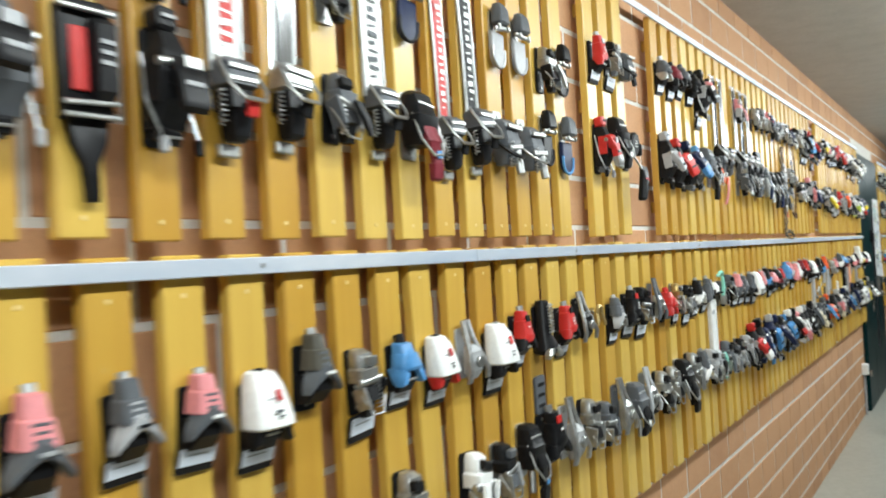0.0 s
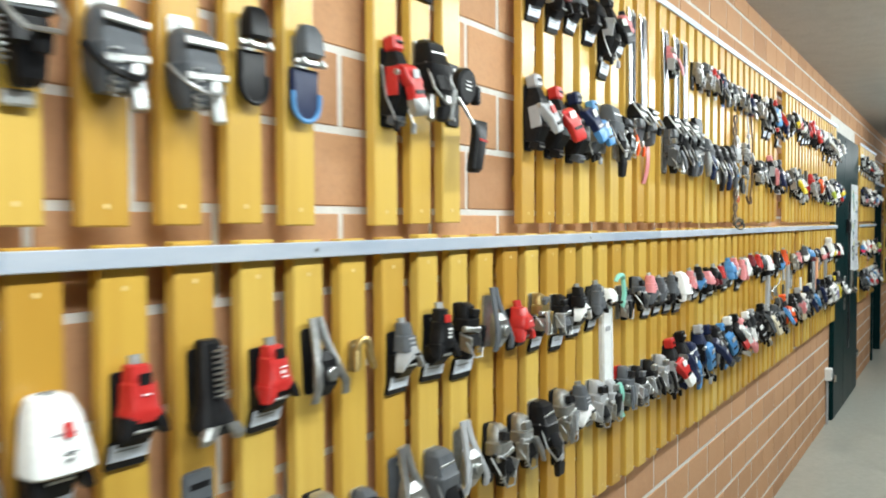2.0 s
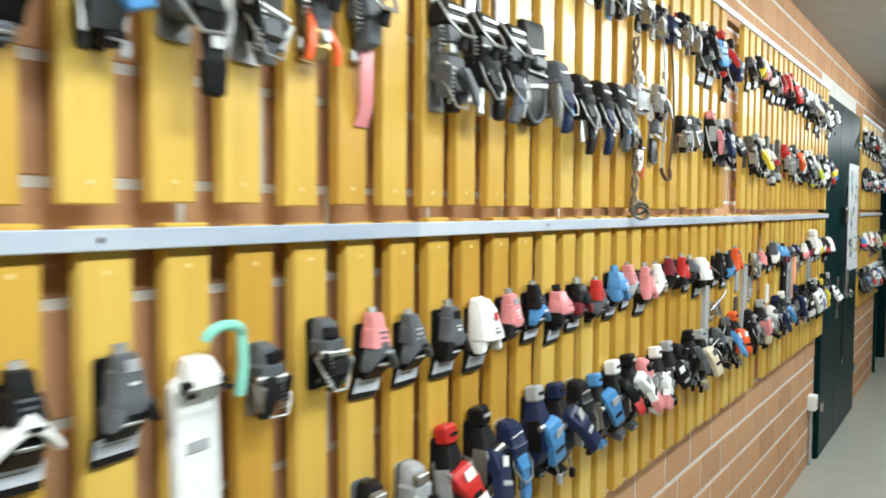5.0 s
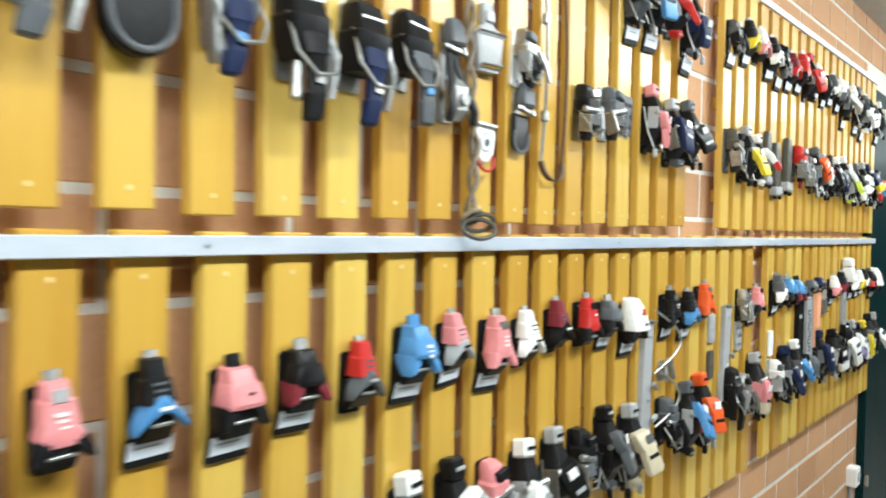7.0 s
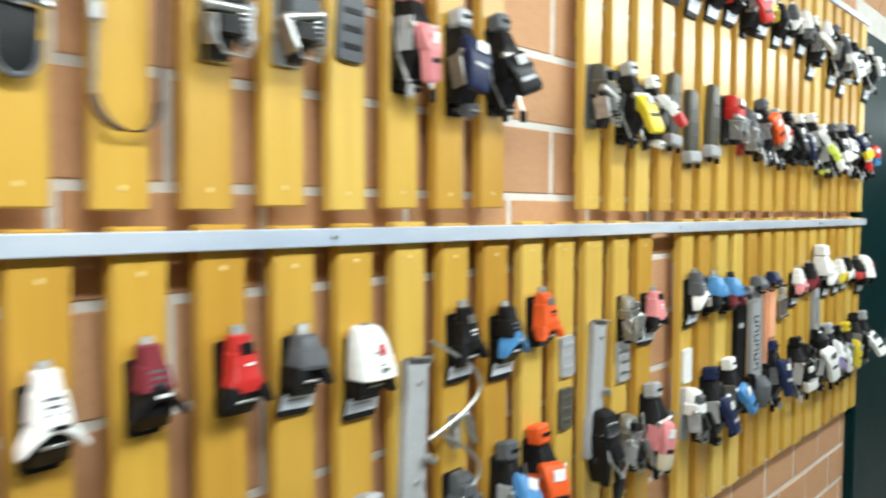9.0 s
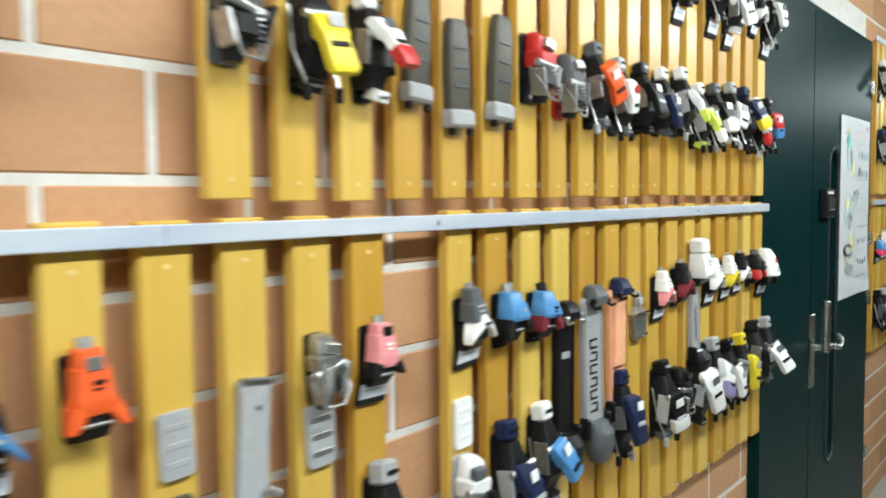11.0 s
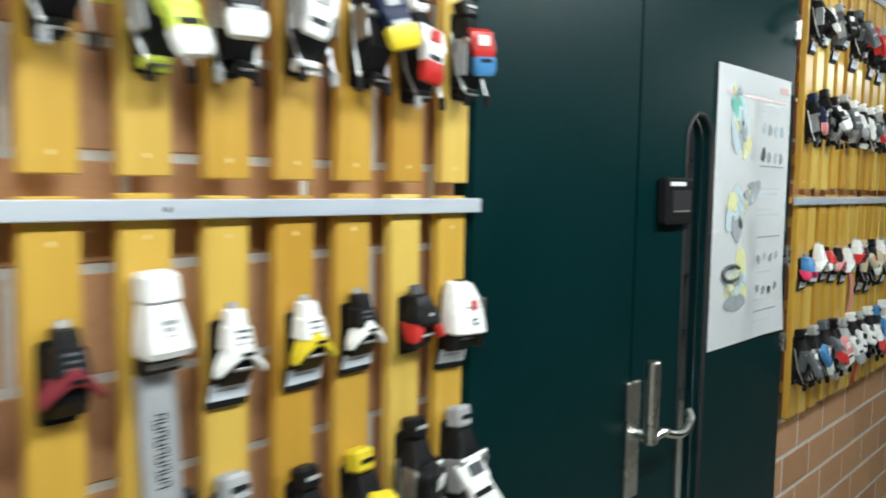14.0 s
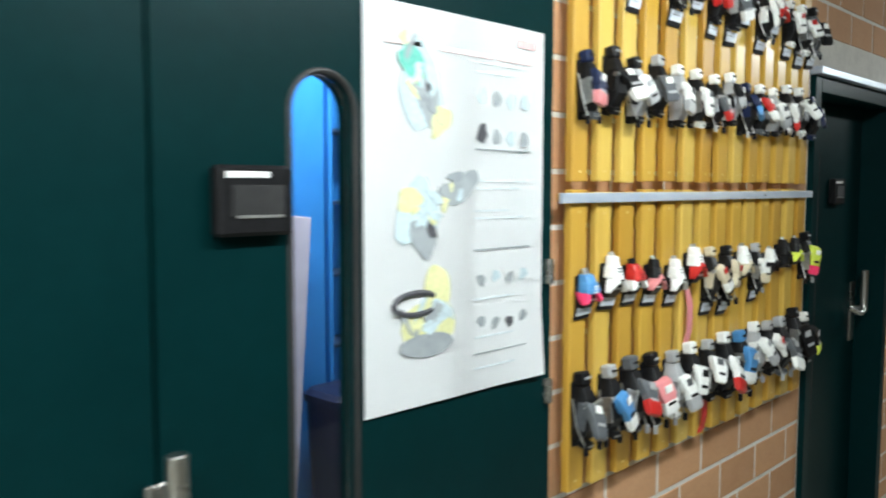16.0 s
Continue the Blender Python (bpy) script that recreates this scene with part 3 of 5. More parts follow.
for k, (x, z, c, s) in enumerate(((10.55, 1.322, "n", 0.16), (10.78, 1.322, "g", 0.2), (11.05, 0.922, "n", 0.24), (10.6, 0.922, "k", 0.2), (10.65, 1.722, "m", 0.12))):
    bx = thing("storage_box", pose(x, 1.68, FLOOR_Z + z), WORDS[c] + " cardboard storage box on a shelf", "box", "boxes on the shelves")
    bm = B()
    span(bm, (0, 0, 0), (s, 0.25, s * 0.8), 0.003)
    body = part("body", bm, PLASTIC[c], bx)
    bm = B()
    span(bm, (-0.003, -0.003, s * 0.8), (s + 0.003, 0.253, s * 0.8 + 0.012), 0.002)
    part("lid", bm, PLASTIC[c], bx)
store_lamp = thing("ceiling_lamp", pose(9.2, 1.2, CEIL_Z), "long white surface-mounted fluorescent ceiling lamp", "lamp", "ceiling lamps")
bm = B()
span(bm, (-0.64, -0.09, -0.05), (0.64, 0.09, 0.0), 0.008)
part("housing", bm, PLASTIC["w"], store_lamp)
bm = B()
span(bm, (-0.61, -0.07, -0.062), (0.61, 0.07, -0.051), 0.004)
part("diffuser", bm, m_glow, store_lamp, "glowing white diffuser")
li = bpy.data.lights.new("store_light", "AREA")
li.shape, li.size, li.size_y, li.energy, li.color = "RECTANGLE", 1.2, 0.14, 45.0, LAMP_COLOR
new("store_light", li).matrix_basis = pose(9.2, 1.2, CEIL_Z - 0.066)

# ---- wall box with its conduit ----
wbox = thing("wall_socket", pose(7.13, 0, 0.36), "white surface-mounted wall socket with a pipe to the floor", "socket")
bm = B()
span(bm, (-0.04, -0.045, -0.045), (0.04, 0.006, 0.045), 0.006)
part("cover", bm, PLASTIC["w"], wbox)
bm = B()
disc(bm, (0, -0.046, 0), (0, 1, 0), 0.024, 0.006, 16, 0.001)
part("outlet", bm, PLASTIC["l"], wbox)
bm = B()
tube(bm, ((0, -0.012, -0.044), (0, -0.012, FLOOR_Z - 0.36)), 0.010, 10)
part("conduit", bm, PLASTIC["l"], wbox, "grey pipe")

# ---- ski bindings ----
M_CHROME = speckled("bright_chrome", (0.66, 0.68, 0.70), (0.76, 0.78, 0.80), 40, 0.16, 1.0, spread=0.06)
GROUP = "ski bindings shown on the slats"


def turn(rx=0, ry=0, rz=0):
    return Euler((radians(rx), radians(ry), radians(rz))).to_matrix().to_4x4()


def obox(bm, x, o, z, sx, so, sz, bev=0.002, rx=0, ry=0, rz=0, seg=1):
    """A box by its middle (x, out, z) and size."""
    return box(bm, (x, -o, z), (sx, so, sz), bev, turn(rx, ry, rz), seg)


def base_plate(t, c, z0, z1, w=0.052, thick=0.007):
    bm = B()
    loft(bm, [(0, thick / 2 - 0.001, z0, w / 2 - 0.004, thick / 2), (0, thick / 2 - 0.001, z0 + 0.006, w / 2, thick / 2), (0, thick / 2 - 0.001, z1 - 0.006, w / 2, thick / 2), (0, thick / 2 - 0.001, z1, w / 2 - 0.005, thick / 2)], 12, 8)
    part("base_plate", bm, PLASTIC[c], t, WORDS[c] + " base plate")
    for z in (z0 + 0.012, z1 - 0.012):
        bm = B()
        disc(bm, (0, -thick, z), (0, 1, 0), 0.0042, 0.003, 8)
        part("screw", bm, PLASTIC["s"], t)


def label_tag(t, z, w=0.070, h=0.033, c=None):
    z -= 0.010
    bm = B()
    obox(bm, 0, 0.010, z - 0.003, w + 0.003, 0.010, h + 0.016, 0.0015, 14)
    holder = part("tag_holder", bm, PLASTIC["k"], t)
    bm = B()
    obox(bm, 0, 0.0175, z + 0.003, w, 0.0018, h, 0.0004, 14)
    part("label_tag", bm, c or M_TAG, holder, "pale printed label")
    bm = B()
    obox(bm, -0.004, 0.0190, z + 0.006, w * 0.6, 0.0008, 0.003, 0, 14)
    part("print_bar", bm, M_INK, holder)


def print_lines(t, r, tone, z, out, w, tilt=-8, n=3):
    """Short printed bars on the face of a housing."""
    for q in range(n):
        bm = B()
        obox(bm, r.uniform(-0.003, 0.003), out + 0.0012 * q, z - 0.0095 * q, w * r.uniform(0.4, 0.9), 0.0016, r.choice((0.003, 0.0045, 0.006)), 0, tilt)
        part("print_bar", bm, PLASTIC[tone], t)


def toe_cap(t, a, b, r, tag, big=1.0):
    """A faceted toe piece, narrow at its cap, flaring to two jaws over a dark foot."""
    k = big * r.uniform(0.94, 1.06)
    base_plate(t, "k", -0.075, 0.052 * k, 0.054)
    if big > 1.1:
        secs = [(0, 0.020, 0.074 * k, 0.014 * k, 0.010), (0, 0.026, 0.070 * k, 0.021 * k, 0.018), (0, 0.034, 0.050 * k, 0.027 * k, 0.026), (0, 0.044, 0.002 * k, 0.033 * k, 0.034), (0, 0.046, -0.012 * k, 0.0345 * k, 0.034), (0, 0.043, -0.016 * k, 0.031 * k, 0.030)]
        power = 4.2
    else:
        secs = [(0, 0.024, 0.058 * k, 0.017 * k, 0.014), (0, 0.029, 0.055 * k, 0.0205 * k, 0.019), (0, 0.034, 0.034 * k, 0.0225 * k, 0.024), (0, 0.037, 0.030 * k, 0.026 * k, 0.027), (0, 0.041, 0.002 * k, 0.032 * k, 0.031), (0, 0.040, -0.006 * k, 0.031 * k, 0.029)]
        power = r.uniform(3.0, 5.2)
    bm = B()
    loft(bm, secs, 16, power)
    house = part("toe_housing", bm, PLASTIC[a], t, WORDS[a] + " moulded housing")
    bm = B()
    disc(bm, (0, -0.024, 0.066 * k), (0, 0.25, 1), 0.0125, 0.024, 14, 0.002)
    part("adjusting_cap", bm, PLASTIC["s" if r.random() < 0.3 else ("k" if a != "k" else "g") if r.random() < 0.6 else a], t)
    bm = B()
    obox(bm, 0, 0.060 if big <= 1.1 else 0.066, 0.031 * k, 0.030 * k, 0.004, 0.0035, 0.0008, -14)
    part("ridge", bm, PLASTIC[a if big <= 1.1 else "l"], house)
    tone = r.choice("rkg") if a in "wely" else r.choice("wlk")
    if big > 1.1:
        bm = B()
        obox(bm, 0.004, 0.071, 0.036 * k, 0.012, 0.002, 0.022, 0.0005, -14)
        part("emblem", bm, PLASTIC["r" if a in "we" else "w"], house)
        print_lines(house, r, "g" if a in "we" else tone, 0.012 * k, 0.0795, 0.018, -8, 2)
    else:
        print_lines(house, r, tone, 0.018 * k, 0.0695, 0.020, -6, r.choice((0, 1, 2, 3)))
    jaw = b if b != a else r.choice((a, "k"))
    for s in (-1, 1):
        bm = B()
        loft(bm, [(s * 0.020, 0.034, -0.002, 0.013, 0.026), (s * 0.027, 0.042, -0.018, 0.010, 0.024), (s * 0.035, 0.050, -0.036 * k, 0.007, 0.016), (s * 0.037, 0.050, -0.041 * k, 0.005, 0.010)], 8, 6)
        part("toe_jaw", bm, PLASTIC[jaw], t)
    bm = B()
    loft(bm, [(0, 0.026, -0.004, 0.025, 0.026), (0, 0.026, -0.030, 0.027, 0.026), (0, 0.018, -0.060, 0.028, 0.016)], 10, 7)
    part("inner_block", bm, PLASTIC["k"], t)
    bm = B()
    obox(bm, 0, 0.050, -0.030, 0.040, 0.010, 0.005, 0.001, 10)
    part("steel_edge", bm, PLASTIC["s"], t)
    if tag:
        label_tag(t, -0.066)


def heel_lever(t, a, b, r, tag):
    """A tall angular tower on a dark carriage with short splayed feet."""
    k = r.uniform(0.92, 1.08)
    base_plate(t, "k", -0.072, 0.06, 0.05)
    bm = B()
    loft(bm, [(0, 0.030, 0.074 * k, 0.014, 0.010), (0, 0.033, 0.071 * k, 0.017, 0.015), (0, 0.035, 0.046, 0.019, 0.018), (0, 0.037, 0.043, 0.0225, 0.020), (0, 0.040, 0.004, 0.0245, 0.024), (0, 0.042, -0.004, 0.029, 0.024), (0, 0.040, -0.022, 0.031, 0.022)], 14, r.uniform(3.4, 6.0))
    tower = part("heel_tower", bm, PLASTIC[a], t, WORDS[a] + " lever tower")
    inset = b if b not in (a, "k") else ("k" if r.random() < 0.5 else "s")
    bm = B()
    obox(bm, 0, 0.0565, 0.052, 0.021, 0.004, 0.020, 0.001, -6)
    part("lever_inset", bm, PLASTIC[inset], tower)
    print_lines(tower, r, "w" if a in "rkgbmnp" else "k", 0.026, 0.0625, 0.020, -6, r.choice((1, 2, 3)))
    for s in (-1, 1):
        bm = B()
        loft(bm, [(s * 0.022, 0.042, -0.010, 0.011, 0.020), (s * 0.028, 0.050, -0.028, 0.010, 0.017), (s * 0.035, 0.055, -0.044 * k, 0.006, 0.010)], 8, 7)
        part("heel_foot", bm, PLASTIC[a if r.random() < 0.5 else "k"], t)
    bm = B()
    loft(bm, [(0, 0.028, -0.018, 0.024, 0.026), (0, 0.026, -0.044, 0.026, 0.024), (0, 0.016, -0.066, 0.026, 0.014)], 10, 7)
    part("inner_block", bm, PLASTIC["k"], t)
    bm = B()
    obox(bm, 0, 0.054, -0.038, 0.038, 0.006, 0.005, 0.001, 8)
    part("steel_edge", bm, PLASTIC["s"], t)
    bm = B()
    disc(bm, (0, -0.028, 0.080 * k), (0, 0.2, 1), 0.011, 0.018, 12, 0.001)
    part("adjusting_screw", bm, PLASTIC["s"], t, "metal adjusting screw")
    if tag:
        label_tag(t, -0.07)


def metal_mech(t, a, b, r, tag):
    """An old binding of pressed metal: plate, stacked blocks, cross pin, clamps, spring and wire."""
    base_plate(t, b if b != a else "k", -0.06, 0.062, r.uniform(0.042, 0.054))
    s = r.choice((-1, 1))
    bm = B()
    loft(bm, [(0, 0.018, 0.062, 0.013, 0.010), (0, 0.024, 0.054, 0.019, 0.016), (0, 0.026, 0.030, 0.020, 0.018), (0, 0.030, 0.026, 0.026, 0.022), (0, 0.030, 0.002, 0.024, 0.022)], 10, 8)
    part("clamp_housing", bm, PLASTIC[a], t)
    bm = B()
    obox(bm, -s * 0.006, 0.046, 0.040, 0.030, 0.016, 0.018, 0.002, r.uniform(-20, 10), r.uniform(-15, 15))
    part("top_block", bm, PLASTIC[r.choice(("k", "s", "g"))], t)
    bm = B()
    disc(bm, (0, -0.046, 0.004), (1, 0, math.tan(radians(r.uniform(-14, 14)))), 0.0075, r.uniform(0.056, 0.074), 12, 0.0015)
    part("cross_pin", bm, PLASTIC["s"], t)
    for d in (-1, 1):
        bm = B()
        obox(bm, d * r.uniform(0.022, 0.030), 0.044, -0.020 - 0.006 * d * s, 0.007, 0.034, r.uniform(0.036, 0.056), 0.0015, r.uniform(-16, 16), d * r.uniform(4, 22))
        part("side_clamp", bm, PLASTIC["s" if d == s else r.choice((a, "k", "l"))], t)
    bm = B()
    loft(bm, [(0, 0.034, -0.006, 0.018, 0.020), (s * 0.004, 0.040, -0.030, 0.020, 0.022), (s * 0.006, 0.036, -0.034, 0.014, 0.016), (s * 0.010, 0.034, -0.062, 0.011, 0.010)], 10, 7)
    part("lower_block", bm, PLASTIC["k" if a != "k" else r.choice("kg")], t)
    bm = B()
    spring(bm, (-s * 0.018, -0.052, -0.050), (-s * 0.016, -0.050, 0.000), 0.006, 7, 0.0016)
    part("coil_spring", bm, PLASTIC["s"], t)
    bm = B()
    w = r.uniform(0.026, 0.034)
    tube(bm, [(-w, -0.03, 0.0), (-w * 1.05, -0.056, -0.03), (-w * 0.5, -0.062, -0.056), (w * 0.5, -0.062, -0.058), (w * 1.05, -0.056, -0.03), (w, -0.03, 0.0)], 0.0022, 6)
    part("wire_bail", bm, PLASTIC["s"], t)
    if r.random() < 0.5:
        bm = B()
        loft(bm, [(s * 0.012, 0.060, 0.010, 0.010, 0.005), (s * 0.024, 0.070, -0.020, 0.010, 0.005), (s * 0.036, 0.072, -0.050, 0.006, 0.004)], 8, 6)
        part("lever_arm", bm, PLASTIC[r.choice(("s", "k", a))], t)
    if tag:
        label_tag(t, -0.072)


def spring_column(t, a, b, r, tag):
    base_plate(t, "k", -0.05, 0.07, 0.046)
    bm = B()
    loft(bm, [(0, 0.02, 0.085, 0.016, 0.013), (0, 0.022, 0.08, 0.018, 0.017), (0, 0.024, 0.0, 0.02, 0.02), (0, 0.03, -0.03, 0.032, 0.028), (0, 0.03, -0.042, 0.034, 0.03), (0, 0.028, -0.052, 0.028, 0.026)], 14, 3)
    part("column", bm, PLASTIC[a], t)
    bm = B()
    spring(bm, (0.006, -0.045, 0.0), (0.006, -0.043, 0.075), 0.009, 9, 0.0022)
    part("coil_spring", bm, PLASTIC["s"], t, "bright coil spring")
    for s in (-1, 1):
        bm = B()
        loft(bm, [(s * 0.015, 0.05, -0.036, 0.013, 0.014), (s * 0.027, 0.055, -0.052, 0.012, 0.012), (s * 0.03, 0.05, -0.062, 0.007, 0.008)], 8, 3)
        part("clamp_claw", bm, PLASTIC["s"], t)
    if tag:
        label_tag(t, -0.075)


def hanging_heel(t, a, b, r, tag):
    """A boxy modern heel piece: black carriage, metal cheeks, and an opened lever that juts out."""
    k = r.uniform(0.9, 1.12)
    base_plate(t, "k", -0.10, 0.07, 0.048)
    side = r.choice((-1, 1))
    cap = a if r.random() < 0.4 else r.choice(("w", "g", "l", "k") if a not in "we" else ("w", "l", "k"))
    bm = B()
    obox(bm, 0, 0.022, 0.078, 0.036, 0.036, 0.036, 0.005, -10, r.uniform(-6, 6))
    head = part("cap", bm, PLASTIC[cap], t, WORDS[cap] + " cap")
    bm = B()
    obox(bm, 0, 0.0425, 0.082, 0.024, 0.003, 0.006, 0.0006, -10)
    part("cap_groove", bm, PLASTIC["k" if cap != "k" else "l"], head)
    bm = B()
    loft(bm, [(0, 0.022, 0.060, 0.017, 0.018), (0, 0.028, 0.036, 0.020, 0.024), (0, 0.032, 0.020, 0.029, 0.028), (0, 0.034, -0.040, 0.030, 0.030), (0, 0.026, -0.066, 0.025, 0.022), (0, 0.022, -0.078, 0.027, 0.018)], 10, 8)
    part("heel_body", bm, PLASTIC["k" if b == a or b not in "kgnl" else b], t)
    for s in (-1, 1):
        bm = B()
        obox(bm, s * 0.0325, 0.044, -0.012 + r.uniform(-0.01, 0.01), 0.004, 0.034, r.uniform(0.05, 0.075), 0.001, r.uniform(-14, 14))
        part("side_cheek", bm, PLASTIC["s" if s == side else r.choice(("k", "l", a))], t)
    bm = B()
    disc(bm, (0, -0.058, 0.014), (1, 0, 0.1), 0.007, 0.072, 10, 0.001)
    part("hinge_pin", bm, PLASTIC["s"], t)
    w0, w1, ln = 0.027 * k, r.uniform(0.020, 0.030) * k, r.uniform(0.066, 0.088) * k
    lever = new("lever", finish(loft(B(), [(0, -0.002, 0.020, w0 * 0.8, 0.006), (0, 0.004, 0.012, w0, 0.012), (0, 0.012, -0.024, w0, 0.015), (0, 0.014, -0.030, w0 * 0.86, 0.012), (0, 0.016, -ln + 0.008, w1, 0.010), (0, 0.015, -ln, w1 * 0.86, 0.006)], 12, 9), "lever", PLASTIC[a]))
    lever.parent = t
    tagged(lever, WORDS[a] + " plastic lever")
    lever.matrix_basis = pose(r.uniform(-0.012, 0.012), -0.058, 0.020 + r.uniform(-0.024, 0.014), r.uniform(-34, 4), r.uniform(-26, 26), r.uniform(-22, 22))
    bm = B()
    obox(bm, r.uniform(-0.004, 0.006), 0.0270, -0.006, 0.026, 0.003, 0.020, 0.0006, 6)
    part("print_patch", bm, PLASTIC[r.choice("krlg") if a in "wel" else r.choice("wwl")], lever)
    bm = B()
    obox(bm, 0, 0.0265, -0.045, w1 * 1.3, 0.004, 0.009, 0.001, 2)
    part("finger_slot", bm, PLASTIC["k" if a not in "kgn" else "l"], lever)
    if b != a and b not in "kgn":
        bm = B()
        loft(bm, [(0.0, 0.016, -ln + 0.030, w1 * 1.06, 0.0125), (0.0, 0.0165, -ln + 0.004, w1 * 1.08, 0.0115), (0.0, 0.015, -ln - 0.006, w1 * 0.9, 0.007)], 10, 9)
        part("lever_end", bm, PLASTIC[b], lever, WORDS[b] + " lever end")
    bm = B()
    obox(bm, -side * 0.008, 0.036, -0.088, 0.034, 0.034, 0.022, 0.003, 16, r.uniform(-14, 14))
    foot = part("heel_foot", bm, PLASTIC[r.choice(("k", "k", "g", a))], t)
    bm = B()
    obox(bm, -side * 0.008, 0.054, -0.092, 0.026, 0.004, 0.004, 0.0006, 16)
    part("steel_edge", bm, PLASTIC["s"], foot)
    if r.random() < 0.6:
        for s in (-1, 1):
            bm = B()
            tube(bm, ((s * 0.030, -0.012, 0.03), (s * 0.036, -0.03, -0.04), (s * 0.030 + 0.008 * side, -0.05, -0.095)), 0.0028, 6)
            part("brake_arm", bm, PLASTIC["s"], t)
            bm = B()
            obox(bm, s * 0.031 + 0.008 * side, 0.05, -0.102, 0.011, 0.014, 0.024, 0.003)
            part("brake_tip", bm, PLASTIC[r.choice("kkl")], t)
    if tag:
        label_tag(t, -0.112)


def toe_tower(t, a, b, r, tag):
    """A narrow angular tower over an arch of two spread wings."""
    k = r.uniform(0.95, 1.06)
    base_plate(t, "k", -0.078, 0.05, 0.054)
    tower = b
    bm = B()
    loft(bm, [(0, 0.024, 0.074 * k, 0.012, 0.011), (0, 0.027, 0.071 * k, 0.0155, 0.016), (0, 0.030, 0.044, 0.0175, 0.020), (0, 0.032, 0.041, 0.021, 0.022), (0, 0.036, 0.004, 0.026, 0.026)], 14, r.uniform(3.2, 5.5))
    part("toe_tower", bm, PLASTIC[tower], t, WORDS[tower] + " tower")
    bm = B()
    disc(bm, (0, -0.022, 0.077 * k), (0, 0.25, 1), 0.010, 0.016, 12, 0.0015)
    part("adjusting_screw", bm, PLASTIC["s"], t)
    for q in range(3):
        bm = B()
        obox(bm, 0, 0.0535 + 0.0022 * q, 0.036 - 0.011 * q, 0.024 - 0.004 * (q % 2), 0.004, 0.005, 0.0008, -8)
        part("tower_band", bm, PLASTIC["g" if tower != "g" else "l"], t)
    n = 12
    bm = B()
    loops = []
    for q in range(n + 1):
        u = 2 * q / n - 1
        x, z = 0.040 * u, 0.006 - 0.040 * k * abs(u) ** 1.5
        w = 0.017 - 0.009 * abs(u)
        o0, o1 = 0.014 + 0.022 * abs(u), 0.060 + 0.008 * (1 - u * u)
        loops.append([(x, -o0, z - w), (x, -o1 + 0.004, z - w), (x, -o1, z - w + 0.004), (x, -o1, z + w * 0.3), (x, -o1 + 0.014, z + w), (x, -o0, z + w)])
    rings(bm, loops)
    arch = part("toe_arch", bm, PLASTIC[a], t, WORDS[a] + " arched wings")
    bm = B()
    obox(bm, 0.002, 0.0690, -0.002, 0.022, 0.002, 0.006, 0.0004, 0)
    part("print_bar", bm, PLASTIC["k" if a in "wely" else r.choice("wlk")], arch)
    bm = B()
    loft(bm, [(0, 0.028, -0.006, 0.022, 0.026), (0, 0.028, -0.036, 0.024, 0.026), (0, 0.016, -0.062, 0.028, 0.014)], 10, 7)
    part("inner_block", bm, PLASTIC["k"], t)
    if r.random() < 0.5:
        bm = B()
        obox(bm, 0, 0.056, -0.030, 0.030, 0.004, 0.006, 0.001, 8)
        part("steel_edge", bm, PLASTIC["s"], t)
    if tag:
        label_tag(t, -0.068)


def plain_plate(t, a, b, r, tag):
    """A long flat channel with a bent bright top edge and a clip at its foot."""
    bm = B()
    loft(bm, [(0, 0.010, -0.23, 0.030, 0.010), (0, 0.010, -0.225, 0.034, 0.011), (0, 0.010, -0.13, 0.034, 0.011), (0, 0.010, -0.12, 0.028, 0.011), (0, 0.010, 0.105, 0.028, 0.011), (0.002, 0.010, 0.110, 0.032, 0.010), (0.002, 0.010, 0.122, 0.031, 0.010)], 12, 9)
    plate = part("plate", bm, PLASTIC[a], t, "long " + WORDS[a] + " plate")
    bm = B()
    obox(bm, 0.002, 0.020, 0.124, 0.060, 0.022, 0.005, 0.001, -8, 4)
    part("bent_edge", bm, PLASTIC["s"], plate, "bright bent edge")
    for z in (-0.19, -0.10, 0.08):
        bm = B()
        disc(bm, (0.004, -0.0215, z), (0, 1, 0), 0.006, 0.004, 10, 0.001)
        part("rivet", bm, PLASTIC["s"], plate)
    for q, (x, z, ang) in enumerate(((0.03, -0.06, 30), (0.034, -0.15, -20))):
        bm = B()
        obox(bm, x, 0.03, z, 0.030, 0.012, 0.014, 0.002, 10, ang)
        part("side_clip", bm, PLASTIC["s" if q == 0 else "l"], t)
    bm = B()
    loft(bm, [(0, 0.022, -0.225, 0.026, 0.016), (0.004, 0.034, -0.245, 0.030, 0.024), (0.008, 0.036, -0.285, 0.024, 0.020)], 10, 6)
    part("heel_clip", bm, PLASTIC[b], t)


def peaked_plate(t, a, b, r, tag):
    """A wide bare plate with bright folded edges and a narrow tongue above."""
    bm = B()
    loft(bm, [(0, 0.008, 0.075, 0.012, 0.007), (0, 0.008, 0.070, 0.016, 0.009), (0, 0.009, 0.032, 0.0165, 0.010), (0, 0.012, 0.020, 0.034, 0.012), (0, 0.012, 0.012, 0.044, 0.013), (0, 0.012, -0.050, 0.036, 0.012), (0, 0.011, -0.060, 0.030, 0.010)], 12, 8)
    plate = part("plate", bm, PLASTIC[a], t)
    for z, w in ((0.014, 0.084), (-0.048, 0.066)):
        bm = B()
        obox(bm, 0, 0.028, z, w, 0.010, 0.006, 0.0012, -20)
        part("folded_edge", bm, M_CHROME, plate, "bright folded edge")
    bm = B()
    obox(bm, 0, 0.022, 0.048, 0.026, 0.006, 0.022, 0.002)
    part("tongue_block", bm, PLASTIC["l"], t)


